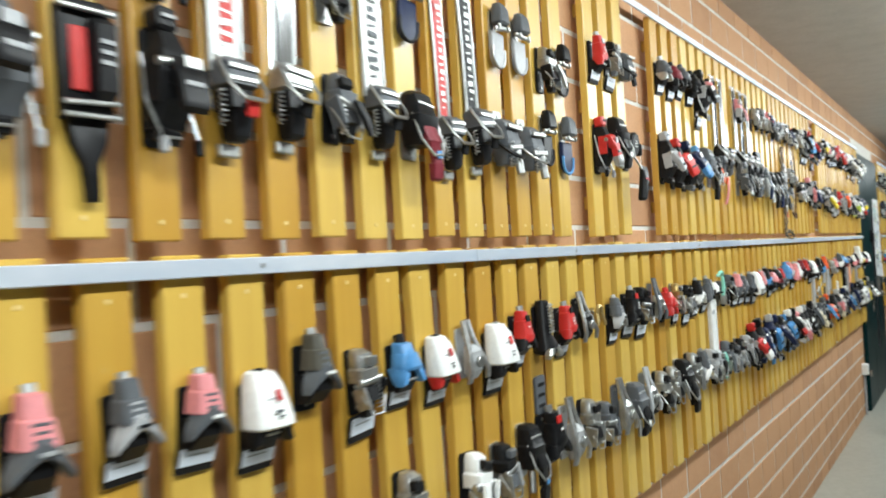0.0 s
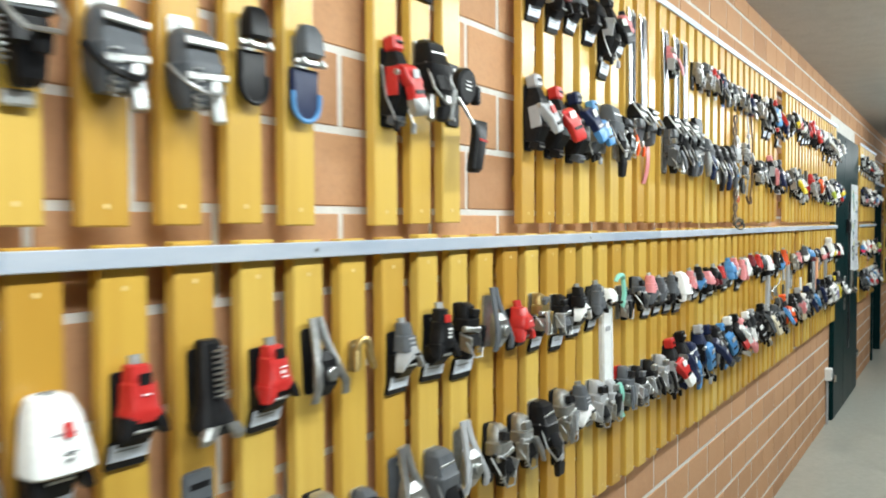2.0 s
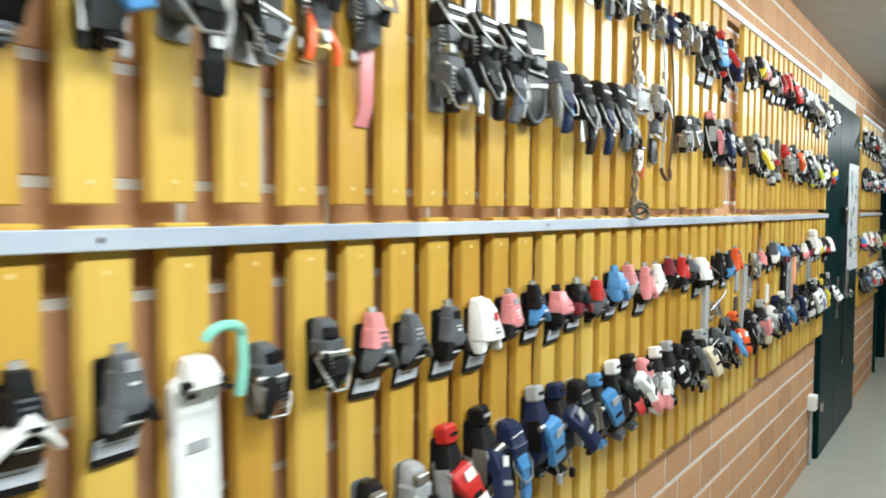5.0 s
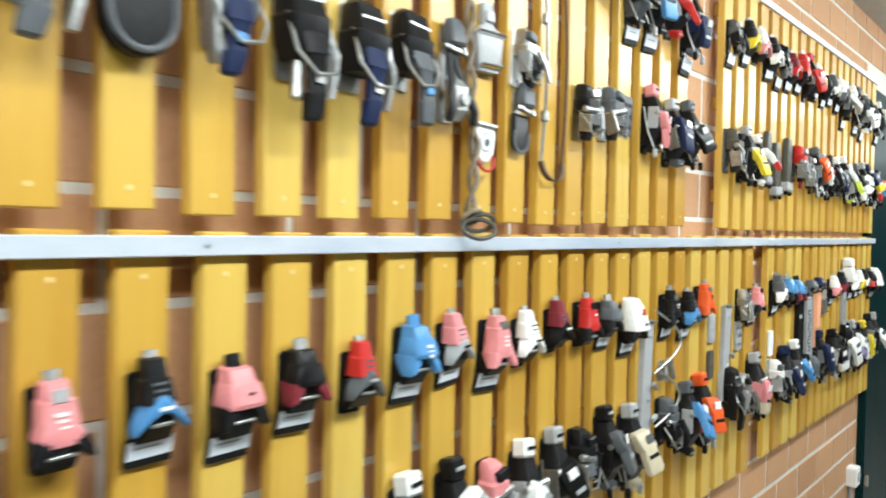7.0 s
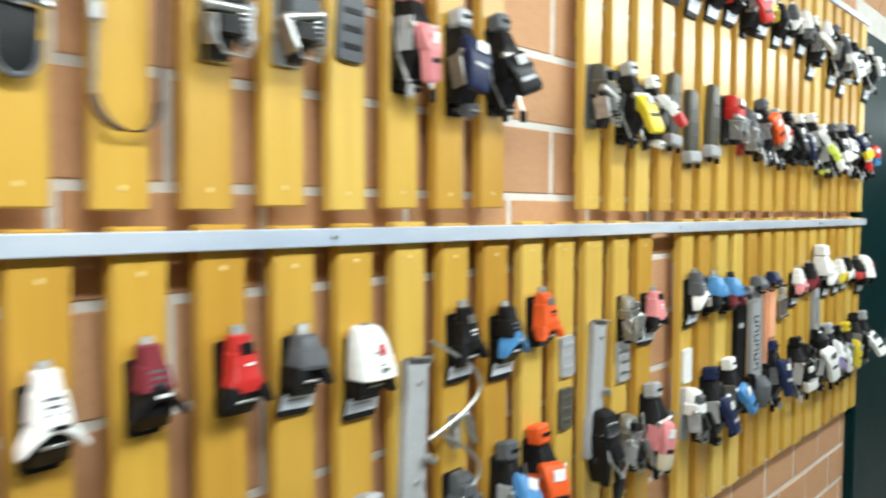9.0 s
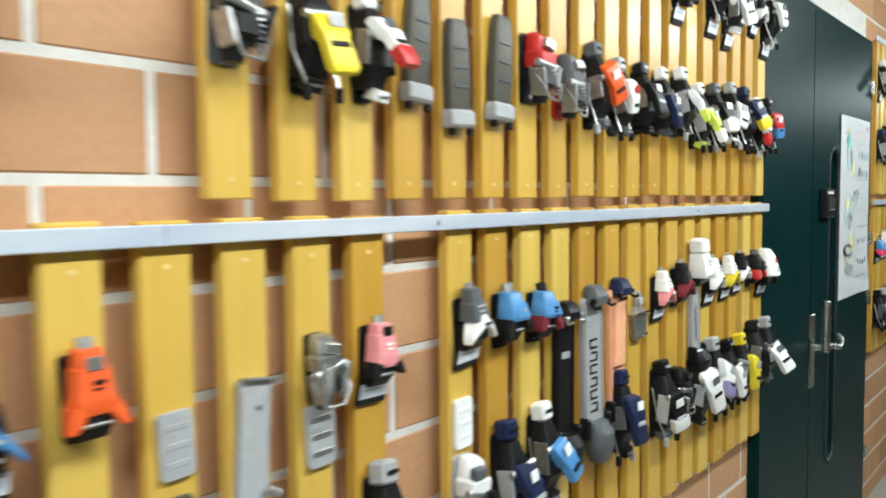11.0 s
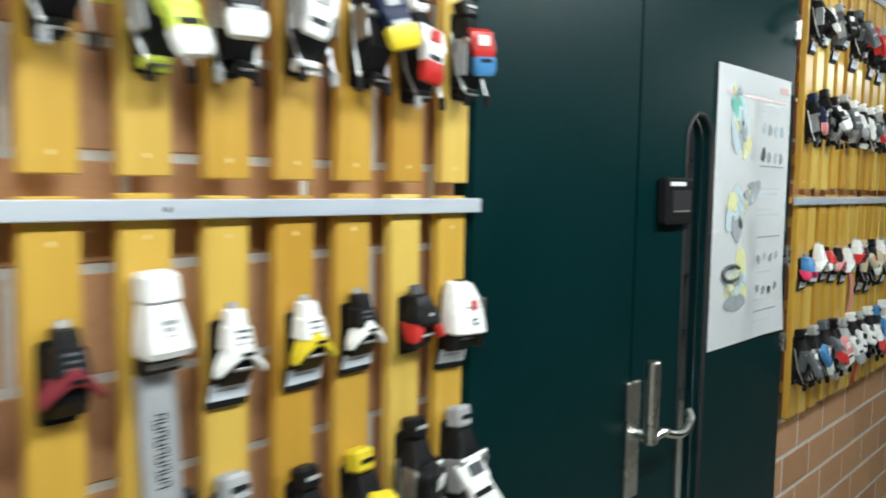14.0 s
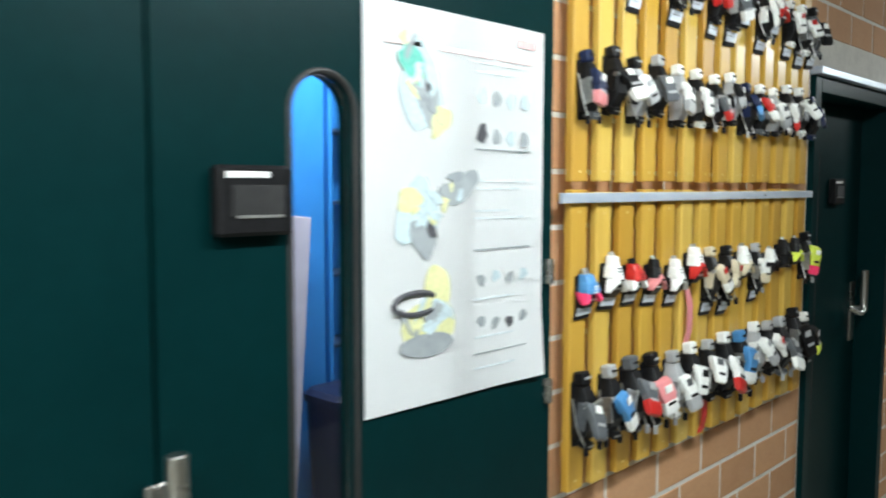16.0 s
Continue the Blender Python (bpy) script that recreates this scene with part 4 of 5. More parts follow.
def toe_on_plate(t, a, b, r, tag):
    """A long plate under a large two-stage toe piece."""
    long_plate(t, a, "k", r, False, -0.20, 0.03, 0.058, False)
    bm = B()
    loft(bm, [(0, 0.030, 0.172, 0.022, 0.018), (0, 0.034, 0.166, 0.027, 0.026), (0, 0.036, 0.134, 0.0275, 0.028), (0, 0.036, 0.131, 0.024, 0.025)], 16, 5)
    part("toe_cap", bm, PLASTIC[b], t, WORDS[b] + " cap")
    bm = B()
    loft(bm, [(0, 0.034, 0.129, 0.024, 0.026), (0, 0.038, 0.10, 0.029, 0.032), (0, 0.042, 0.066, 0.034, 0.036), (0, 0.040, 0.056, 0.031, 0.032)], 14, 6)
    house = part("toe_housing", bm, PLASTIC[b], t)
    print_lines(house, r, "l", 0.105, 0.070, 0.030, -4, 3)
    bm = B()
    loft(bm, [(0, 0.028, 0.056, 0.028, 0.028), (0, 0.020, 0.030, 0.030, 0.018)], 10, 7)
    part("inner_block", bm, PLASTIC["k"], t)
    bm = B()
    obox(bm, 0, 0.052, 0.044, 0.050, 0.006, 0.008, 0.001)
    part("steel_edge", bm, PLASTIC["s"], t)


def long_plate(t, a, b, r, tag, z0=-0.20, z1=0.12, w=0.078, toe=True):
    bm = B()
    loft(bm, [(0, 0.008, z0, w / 2 - 0.006, 0.009), (0, 0.008, z0 + 0.01, w / 2, 0.009), (0, 0.008, z1 - 0.01, w / 2, 0.009), (0, 0.008, z1, w / 2 - 0.008, 0.009)], 12, 9)
    plate = part("plate", bm, PLASTIC[a], t, "long " + WORDS[a] + " plate")
    for s in (-1, 1):
        bm = B()
        obox(bm, s * (w / 2 - 0.004), 0.0185, (z0 + z1) / 2, 0.004, 0.005, z1 - z0 - 0.03, 0.001)
        part("plate_rib", bm, PLASTIC[a], plate)
    if toe:
        bm = B()
        loft(bm, [(0, 0.016, z1 + 0.030, 0.014, 0.010), (0, 0.02, z1 + 0.026, 0.020, 0.016), (0, 0.026, z1 + 0.006, 0.026, 0.024), (0, 0.026, z1 - 0.012, 0.031, 0.022)], 12, 6)
        part("toe_block", bm, PLASTIC[b], t)
        bm = B()
        obox(bm, 0, 0.040, z1 - 0.006, 0.076, 0.014, 0.010, 0.002, 0, r.uniform(-6, 6))
        part("toe_bar", bm, PLASTIC["s" if a == "k" else "k"], t)
    bm = B()
    loft(bm, [(0, 0.024, z0 + 0.03, 0.030, 0.022), (0, 0.034, z0 + 0.005, 0.036, 0.032), (0, 0.034, z0 - 0.035, 0.034, 0.03), (0.004, 0.03, z0 - 0.065, 0.022, 0.02)], 12, 3)
    part("heel_block", bm, PLASTIC["k" if b == a else b], t)
    if a == "l" or a == "g" and r.random() < 0.3:
        large = w > 0.07
        step, wide = (0.030, 0.032) if large else (0.0125, 0.016)
        for q in range(6 if large else 9):
            zc = z0 + 0.062 + step * q
            for dx, dz, sx, sz in ((0, -0.30 * step, wide, 0.16 * step), (0, 0.30 * step, wide * (0.55 + 0.45 * (q % 2)), 0.16 * step), ((-1) ** q * wide * 0.42, 0, wide * 0.17, 0.7 * step)):
                bm = B()
                obox(bm, dx, 0.0178, zc + dz, sx, 0.001, sz, 0)
                part("print_bar", bm, PLASTIC["k"], plate)
    elif a == "a":
        bm = B()
        obox(bm, 0, 0.0185, z0 + 0.06, 0.034, 0.003, 0.075, 0.001)
        part("dark_window", bm, PLASTIC["k"], plate, "dark inset panel")
        bm = B()
        loft(bm, [(0, 0.020, z0 + 0.13, 0.030, 0.008), (0, 0.021, z0 + 0.18, 0.026, 0.008), (0, 0.021, z0 + 0.21, 0.029, 0.008), (0, 0.020, z1 - 0.02, 0.028, 0.008)], 12, 5)
        part("raised_cover", bm, PLASTIC[a], plate)
    else:
        bm = B()
        obox(bm, 0, 0.0185, z0 + 0.22, 0.036, 0.002, 0.016, 0.0005)
        part("print_bar", bm, PLASTIC["l"], plate)
    for s in (-1, 1):
        bm = B()
        obox(bm, s * (w / 2 + 0.006), 0.022, z0 + 0.02, 0.014, 0.03, 0.05, 0.004)
        part("side_clamp", bm, PLASTIC["k"], t)
    for s in (-1, 1) if toe else ():
        bm = B()
        tube(bm, ((s * 0.03, -0.03, z1 - 0.01), (s * 0.036, -0.05, z1 - 0.02), (s * 0.03, -0.062, z1 - 0.015)), 0.004, 6)
        part("side_lug", bm, PLASTIC["k" if a != "k" else "s"], t)
    if tag:
        label_tag(t, z0 - 0.08)


def tour_plate(t, a, b, r, tag):
    """A touring frame of two bright rails with a hanging heel."""
    bare = a == "s" or a == b == "k"
    wide = 0.056 if a in "wl" else 0.034
    edge = 0.022 if bare or wide < 0.05 else 0.031
    for s in (-1, 1):
        bm = B()
        tube(bm, ((s * edge, -0.006, 0.36), (s * edge, -0.012, 0.20), (s * edge, -0.014, 0.03)), 0.0046, 8)
        part("frame_tube", bm, PLASTIC["s"], t, "bright metal rail")
    bm = B()
    obox(bm, 0, 0.007, 0.19, 0.060 if bare else wide, 0.014, 0.32, 0.002)
    plate = part("plate", bm, M_CHROME if bare else PLASTIC[a], t, "long " + ("bright metal" if bare else WORDS[a]) + " plate")
    if bare:
        bm = B()
        obox(bm, 0.014 if a == "k" else -0.018, 0.0155, 0.19, 0.016 if a == "k" else 0.008, 0.004, 0.29, 0.001)
        part("dark_strip", bm, PLASTIC["k"], plate)
    if a == "w" and b == "r":
        for z, h in ((0.115, 0.07), (0.215, 0.10)):
            bm = B()
            obox(bm, 0.003, 0.0150, z, 0.024, 0.002, h, 0)
            part("print_band", bm, PLASTIC["r"], plate, "printed red band")
    ink_tone = "w" if a in "rkn" else ("r" if b == "r" else "g")
    for q in range(0 if bare else 15):
        bm = B()
        obox(bm, -0.002 + 0.003 * (q % 2), 0.0164, 0.075 + 0.0175 * q, wide * (0.5 if q % 4 else 0.3), 0.0012, 0.004 + 0.0035 * (q % 3), 0, 0, 12 * (q % 2) - 6)
        part("print_bar", bm, PLASTIC["w" if a == "w" and b == "r" else ink_tone], plate)
    tone = "g" if b in "rw" else b
    bm = B()
    loft(bm, [(0, 0.022, 0.05, 0.022, 0.018), (0, 0.030, 0.040, 0.031, 0.026), (0, 0.032, 0.006, 0.032, 0.028), (0, 0.030, 0.002, 0.026, 0.024)], 12, 8)
    part("heel_block", bm, PLASTIC[tone], t)
    for q in range(2):
        bm = B()
        obox(bm, 0, 0.058, 0.032 - 0.018 * q, 0.056, 0.006, 0.008, 0.001, -6, r.uniform(-5, 5))
        part("metal_bridge", bm, PLASTIC["s"], t)
    bm = B()
    loft(bm, [(0, 0.030, 0.000, 0.024, 0.024), (0, 0.034, -0.030, 0.026, 0.028), (0.003, 0.032, -0.034, 0.020, 0.022), (0.004, 0.030, -0.070, 0.017, 0.018), (0.004, 0.026, -0.078, 0.013, 0.012)], 12, 8)
    part("heel_carriage", bm, PLASTIC["k" if tone != "k" else "g"], t)
    bm = B()
    spring(bm, (-0.028, -0.040, -0.055), (-0.028, -0.038, 0.0), 0.006, 7, 0.0016)
    part("coil_spring", bm, PLASTIC["s"], t)
    bm = B()
    tube(bm, ((-0.032, -0.03, 0.05), (-0.034, -0.07, 0.0), (-0.02, -0.085, -0.02), (0.02, -0.085, -0.02), (0.034, -0.07, 0.0), (0.032, -0.03, 0.05)), 0.0036, 6)
    part("wire_bail", bm, PLASTIC["s"], t)
    bm = B()
    obox(bm, 0.006, 0.07, -0.03, 0.022, 0.012, 0.03, 0.003, 12)
    part("latch", bm, PLASTIC["r" if b == "r" else "k"], t)
    bm = B()
    obox(bm, 0, 0.012, -0.09, 0.04, 0.014, 0.02, 0.003)
    part("end_stop", bm, PLASTIC["s"], t)


def pad_wire(t, a, b, r, tag):
    """A stubby clamp under a riveted metal bridge, with a wire loop."""
    base_plate(t, "s", -0.04, 0.07, 0.040)
    bm = B()
    loft(bm, [(0, 0.018, 0.050, 0.020, 0.012), (0, 0.024, 0.040, 0.028, 0.020), (0, 0.028, 0.008, 0.030, 0.024), (0, 0.028, 0.004, 0.033, 0.026), (0, 0.028, -0.024, 0.032, 0.024), (0, 0.024, -0.050, 0.022, 0.016)], 12, 6)
    part("pad", bm, PLASTIC[a], t, WORDS[a] + " clamp body")
    for z in (0.030, -0.012):
        bm = B()
        obox(bm, 0, 0.054, z, r.uniform(0.058, 0.070), 0.006, 0.010, 0.0015, -4, r.uniform(-6, 6))
        part("metal_bridge", bm, PLASTIC["s"], t)
    bm = B()
    tube(bm, [(0.036 * math.cos(q * math.pi / 9), -0.02 - 0.048 * math.sin(q * math.pi / 9), 0.004 - 0.04 * math.sin(q * math.pi / 9)) for q in range(10)], 0.003 if b == "s" else 0.0048, 6)
    part("loop", bm, PLASTIC[b], t, WORDS[b] + " loop")
    bm = B()
    spring(bm, (-0.016, -0.054, -0.055), (-0.016, -0.05, 0.0), 0.007, 7, 0.0018)
    part("coil_spring", bm, PLASTIC["s"], t)
    bm = B()
    disc(bm, (0.014, -0.05, -0.04), (0, 0.15, 1), 0.010, 0.062, 12, 0.002)
    part("cylinder", bm, PLASTIC["s" if r.random() < 0.6 else "k"], t)


def strap_set(t, a, b, r, tag):
    """A dark buckle with bright cross bars, from which a tapered tongue hangs."""
    base_plate(t, "s", -0.05, 0.075, 0.046)
    bm = B()
    loft(bm, [(0, 0.020, 0.075, 0.018, 0.012), (0, 0.026, 0.066, 0.026, 0.020), (0, 0.032, 0.030, 0.029, 0.026), (0, 0.034, 0.026, 0.033, 0.028), (0, 0.034, -0.010, 0.032, 0.026), (0, 0.030, -0.028, 0.024, 0.020)], 12, 7)
    buckle = part("buckle", bm, PLASTIC[b if b in "kgn" else "k"], t)
    for q in range(3):
        bm = B()
        obox(bm, r.uniform(-0.004, 0.004), 0.050 + 0.004 * q, 0.048 - 0.026 * q, 0.048 - 0.005 * q, 0.005, 0.0055, 0.0012, -6, r.uniform(-7, 7))
        part("cross_bar", bm, PLASTIC["s"], buckle, "bright cross bar")
    swing, fall = r.uniform(-0.03, 0.03), r.uniform(0.075, 0.115)
    bm = B()
    loft(bm, [(0, 0.052, 0.010, 0.021, 0.007), (swing * 0.3, 0.064, -0.022, 0.020, 0.009), (swing * 0.34, 0.064, -0.026, 0.015, 0.007), (swing * 0.7, 0.066, -fall * 0.65, 0.013, 0.007), (swing * 0.74, 0.064, -fall * 0.68, 0.016, 0.009), (swing, 0.060, -fall + 0.004, 0.014, 0.008), (swing, 0.058, -fall, 0.010, 0.005)], 10, 6)
    tongue = part("tongue", bm, PLASTIC[a], t, WORDS[a] + " tapered tongue")
    bm = B()
    obox(bm, swing * 0.55, 0.0755, -fall * 0.5, 0.015, 0.002, 0.014, 0.0005, -2, -degrees_of(swing, fall))
    part("sticker", bm, PLASTIC["b" if r.random() < 0.3 else r.choice("lws")], tongue)
    side = r.choice((-1, 1))
    bm = B()
    loft(bm, [(side * 0.030, 0.040, 0.02, 0.005, 0.014), (side * 0.036, 0.048, -0.03, 0.005, 0.016), (side * 0.030, 0.048, -0.075, 0.006, 0.010)], 8, 6)
    part("side_lever", bm, PLASTIC[r.choice(("s", "k", "l"))], t)
    bm = B()
    tube(bm, ((-0.028, -0.04, 0.03), (-0.036, -0.066, -0.02), (-0.012, -0.078, -0.050), (0.02, -0.076, -0.046), (0.036, -0.066, -0.02), (0.028, -0.04, 0.03)), 0.0026, 6)
    part("wire_bail", bm, PLASTIC["s"], t)
    if r.random() < 0.6:
        bm = B()
        disc(bm, (-side * 0.02, -0.045, -0.055), (0.2, 0.1, 1), 0.009, 0.05, 12, 0.002)
        part("cylinder", bm, PLASTIC["s"], t)


def slab(bm, outline, o0, o1, bev=0.0015):
    """A flat piece with the outline (x, z), from o0 to o1 out of the wall, its front edge chamfered."""
    cx, cz = sum(p[0] for p in outline) / len(outline), sum(p[1] for p in outline) / len(outline)
    k = 1 - bev / max(0.004, max(abs(p[0] - cx) for p in outline))
    rings(bm, [[(x, -o0, z) for x, z in outline], [(x, -o1 + bev, z) for x, z in outline], [(cx + (x - cx) * k, -o1, cz + (z - cz) * k) for x, z in outline]])
    return bm


def tongue_outline(w, z0, z1, n=10):
    """Straight sides above, a half round below."""
    h = w / 2
    return [(h, z1)] + [(h * math.cos(math.pi * q / n), z0 + h - h * math.sin(math.pi * q / n)) for q in range(n + 1)] + [(-h, z1)]


def shovel_pad(t, a, b, r, tag):
    """A soft pad with a round lower end and a thick rim, under a bright clamp bar."""
    w = r.uniform(0.056, 0.062)
    base_plate(t, "s", 0.0, 0.10, 0.034)
    pad = part("pad", slab(B(), tongue_outline(w, -0.042, 0.044), 0.010, 0.022, 0.003), PLASTIC[a], t, WORDS[a] + " rounded pad")
    bm = B()
    tube(bm, [(x, -0.022, z) for x, z in tongue_outline(w + 0.002, -0.044, 0.004)], 0.0042, 8)
    part("rim", bm, PLASTIC[b], pad, WORDS[b] + " raised rim")
    bm = B()
    obox(bm, r.uniform(-0.004, 0.004), 0.032, 0.052, 0.074, 0.012, 0.010, 0.002, -8, r.uniform(-9, 9))
    part("clamp_bar", bm, PLASTIC["s"], t, "bright clamp bar")
    for s in (-1, 1):
        bm = B()
        disc(bm, (s * 0.022, -0.040, 0.054), (0, 1, 0), 0.0055, 0.006, 10, 0.001)
        part("rivet", bm, PLASTIC["s"], t)
    bm = B()
    loft(bm, [(0, 0.024, 0.115, 0.014, 0.010), (0, 0.028, 0.100, 0.022, 0.016), (0, 0.030, 0.066, 0.024, 0.018), (0, 0.028, 0.060, 0.020, 0.014)], 10, 7)
    part("clamp_block", bm, PLASTIC["k" if b == "k" else "g"], t)


def great_pad(t, a, b, r, tag):
    """A wide leather-covered heel pad with a round end, straps and a bright cross band."""
    shell = part("pad", slab(B(), tongue_outline(0.088, -0.075, 0.13), 0.012, 0.034, 0.006), PLASTIC[a], t, WORDS[a] + " rounded heel pad")
    bm = B()
    tube(bm, [(x, -0.034, z) for x, z in tongue_outline(0.078, -0.068, 0.02)], 0.004, 8)
    part("seam", bm, PLASTIC["g"], shell)
    for z, ang, h in ((0.004, -5, 0.010), (0.028, 3, 0.006), (0.07, -3, 0.012)):
        bm = B()
        obox(bm, 0, 0.038, z, 0.084, 0.008, h, 0.002, 0, ang)
        part("cross_band", bm, PLASTIC["s"], t, "bright metal cross band")
    bm = B()
    obox(bm, 0.006, 0.040, 0.05, 0.046, 0.012, 0.022, 0.003, -6, 6)
    part("buckle", bm, PLASTIC[b], t)


def panel_tail(t, a, b, r, tag):
    """A black frame with a coloured panel beside a padded block, bright bars, and a tapered tail."""
    body = part("frame", slab(B(), [(0.036, -0.075), (0.038, 0.075), (0.030, 0.085), (-0.030, 0.085), (-0.038, 0.075), (-0.036, -0.075)], 0.004, 0.022, 0.003), PLASTIC["k"], t)
    bm = B()
    obox(bm, -0.013, 0.024, 0.004, 0.024, 0.008, 0.086, 0.002)
    part("panel", bm, PLASTIC[a], body, WORDS[a] + " panel")
    bm = B()
    loft(bm, [(0.018, 0.024, 0.060, 0.012, 0.010), (0.018, 0.030, 0.050, 0.016, 0.016), (0.018, 0.030, -0.040, 0.016, 0.016), (0.018, 0.024, -0.052, 0.012, 0.010)], 10, 6)
    block = part("padded_block", bm, PLASTIC[b], t, WORDS[b] + " padded block")
    for q in range(3):
        bm = B()
        obox(bm, 0.018, 0.047, 0.026 - 0.014 * q, 0.020, 0.002, 0.006, 0, 0, 4)
        part("print_bar", bm, PLASTIC["l"], block)
    for z, ang in ((0.070, 2), (-0.054, -2), (-0.072, 1)):
        bm = B()
        obox(bm, 0, 0.030, z, 0.082, 0.010, 0.007, 0.002, 0, ang)
        part("cross_bar", bm, PLASTIC["s"], t, "bright cross bar")
    part("tail", slab(B(), [(0.030, -0.070), (0.026, -0.105), (0.012, -0.135), (0.010, -0.185), (-0.008, -0.185), (-0.012, -0.135), (-0.026, -0.105), (-0.030, -0.070)], 0.006, 0.018, 0.003), PLASTIC["k"], t, "tapered black tail")
    for q in range(2):
        bm = B()
        disc(bm, (0.016 - 0.032 * q, -0.022, 0.105), (0, 1, 0), 0.008, 0.030, 12, 0.002)
        part("knob", bm, PLASTIC["g"], t)


def badge_plate(t, a, b, r, tag):
    """A shield-shaped plate with a round printed sign and a cord looped below it."""
    out = [(0.032, 0.040), (0.034, 0.010), (0.028, -0.018), (0.015, -0.034), (0.0, -0.039), (-0.015, -0.034), (-0.028, -0.018), (-0.034, 0.010), (-0.032, 0.040)]
    plate = part("shield", slab(B(), out, 0.004, 0.018, 0.003), PLASTIC[a], t, WORDS[a] + " shield plate")
    for k, (rad, tone) in enumerate(((0.021, "l"), (0.016, "w"), (0.009, "g"))):
        bm = B()
        disc(bm, (0, -0.0185 - 0.0012 * k, 0.004), (0, 1, 0), rad, 0.002, 20)
        part("ring_print", bm, PLASTIC[tone], plate)
    bm = B()
    obox(bm, 0, 0.020, 0.040, 0.066, 0.012, 0.008, 0.002, -8)
    part("folded_edge", bm, PLASTIC["s"], t)
    bm = B()
    tube(bm, [(0.033 * math.cos(math.pi * q / 10), -0.016 - 0.008 * math.sin(math.pi * q / 10), -0.022 - 0.034 * math.sin(math.pi * q / 10)) for q in range(11)], 0.0032, 8)
    part("cord", bm, PLASTIC[b], t, WORDS[b] + " looped cord")


def slab_plate(t, a, b, r, tag):
    """A tall flat plate that narrows upwards, held in a paler clamp at its foot."""
    out = [(0.028, -0.052), (0.031, 0.02), (0.026, 0.10), (0.020, 0.13), (-0.020, 0.13), (-0.026, 0.10), (-0.031, 0.02), (-0.028, -0.052)]
    plate = part("plate", slab(B(), out, 0.006, 0.028, 0.004), PLASTIC[a], t, "tall " + WORDS[a] + " plate")
    for q in range(3):
        bm = B()
        obox(bm, 0, 0.029, 0.075 - 0.036 * q, 0.036, 0.003, 0.005, 0.001, 0, r.uniform(-2, 2))
        part("rib", bm, PLASTIC["g"], plate)
    bm = B()
    loft(bm, [(0, 0.016, -0.040, 0.031, 0.014), (0, 0.018, -0.046, 0.035, 0.018), (0, 0.018, -0.068, 0.035, 0.018), (0, 0.016, -0.074, 0.032, 0.014)], 10, 8)
    part("clamp_foot", bm, PLASTIC[b], t, WORDS[b] + " clamp foot")
    for s in (-1, 1):
        bm = B()
        obox(bm, s * 0.027, 0.024, -0.082, 0.010, 0.016, 0.014, 0.002, 0, s * 8)
        part("lug", bm, PLASTIC["k"], t)


def degrees_of(a, b):
    return math.degrees(math.atan2(a, b))


def fork_arms(t, a, b, r, tag):
    base_plate(t, b if b != a else "g", -0.05, 0.07, 0.048)
    for s in (-1, 1):
        bm = B()
        pts = [(s * 0.008, 0.02, 0.09), (s * 0.012, 0.03, 0.05), (s * 0.022, 0.045, 0.01), (s * 0.036, 0.056, -0.03), (s * 0.04, 0.05, -0.055)]
        loft(bm, [(x, o, z, 0.009, 0.006) for x, o, z in pts], 8, 3)
        part("fork_arm", bm, PLASTIC[a], t, "pressed " + WORDS[a] + " arm")
    bm = B()
    loft(bm, [(0, 0.03, 0.03, 0.018, 0.012), (0, 0.036, 0.015, 0.026, 0.018), (0, 0.036, -0.03, 0.024, 0.02), (0, 0.03, -0.05, 0.014, 0.012)], 10, 3)
    part("centre_block", bm, PLASTIC[b], t)
    bm = B()
    disc(bm, (0, -0.058, -0.01), (0, 1, 0), 0.013, 0.012, 14, 0.002)
    part("pivot", bm, PLASTIC["s"], t)
    if tag:
        label_tag(t, -0.075)


def small_part(t, a, b, r, tag):
    base_plate(t, a, -0.03, 0.03, 0.034, 0.005)
    bm = B()
    tube(bm, [(0.018 * math.cos(q * math.pi / 8), -0.03, 0.012 + 0.022 * math.sin(q * math.pi / 8)) for q in range(9)], 0.0075, 8)
    part("hoop", bm, PLASTIC[a], t)
    for s in (-1, 1):
        bm = B()
        loft(bm, [(s * 0.017, 0.028, 0.014, 0.008, 0.008), (s * 0.022, 0.034, -0.014, 0.008, 0.009), (s * 0.027, 0.036, -0.026, 0.005, 0.006)], 8, 3)
        part("claw", bm, PLASTIC[b], t)


def flat_plate(t, a, b, r, tag):
    bm = B()
    loft(bm, [(0, 0.005, -0.05, 0.024, 0.006), (0, 0.005, -0.044, 0.029, 0.006), (0, 0.005, 0.044, 0.029, 0.006), (0, 0.005, 0.05, 0.024, 0.006)], 12, 7)
    part("plate", bm, PLASTIC[a], t)
    for z in (-0.028, 0.0, 0.028):
        bm = B()
        obox(bm, 0, 0.0115, z, 0.04, 0.002, 0.010, 0.0008)
        part("tread_rib", bm, PLASTIC[b], t)


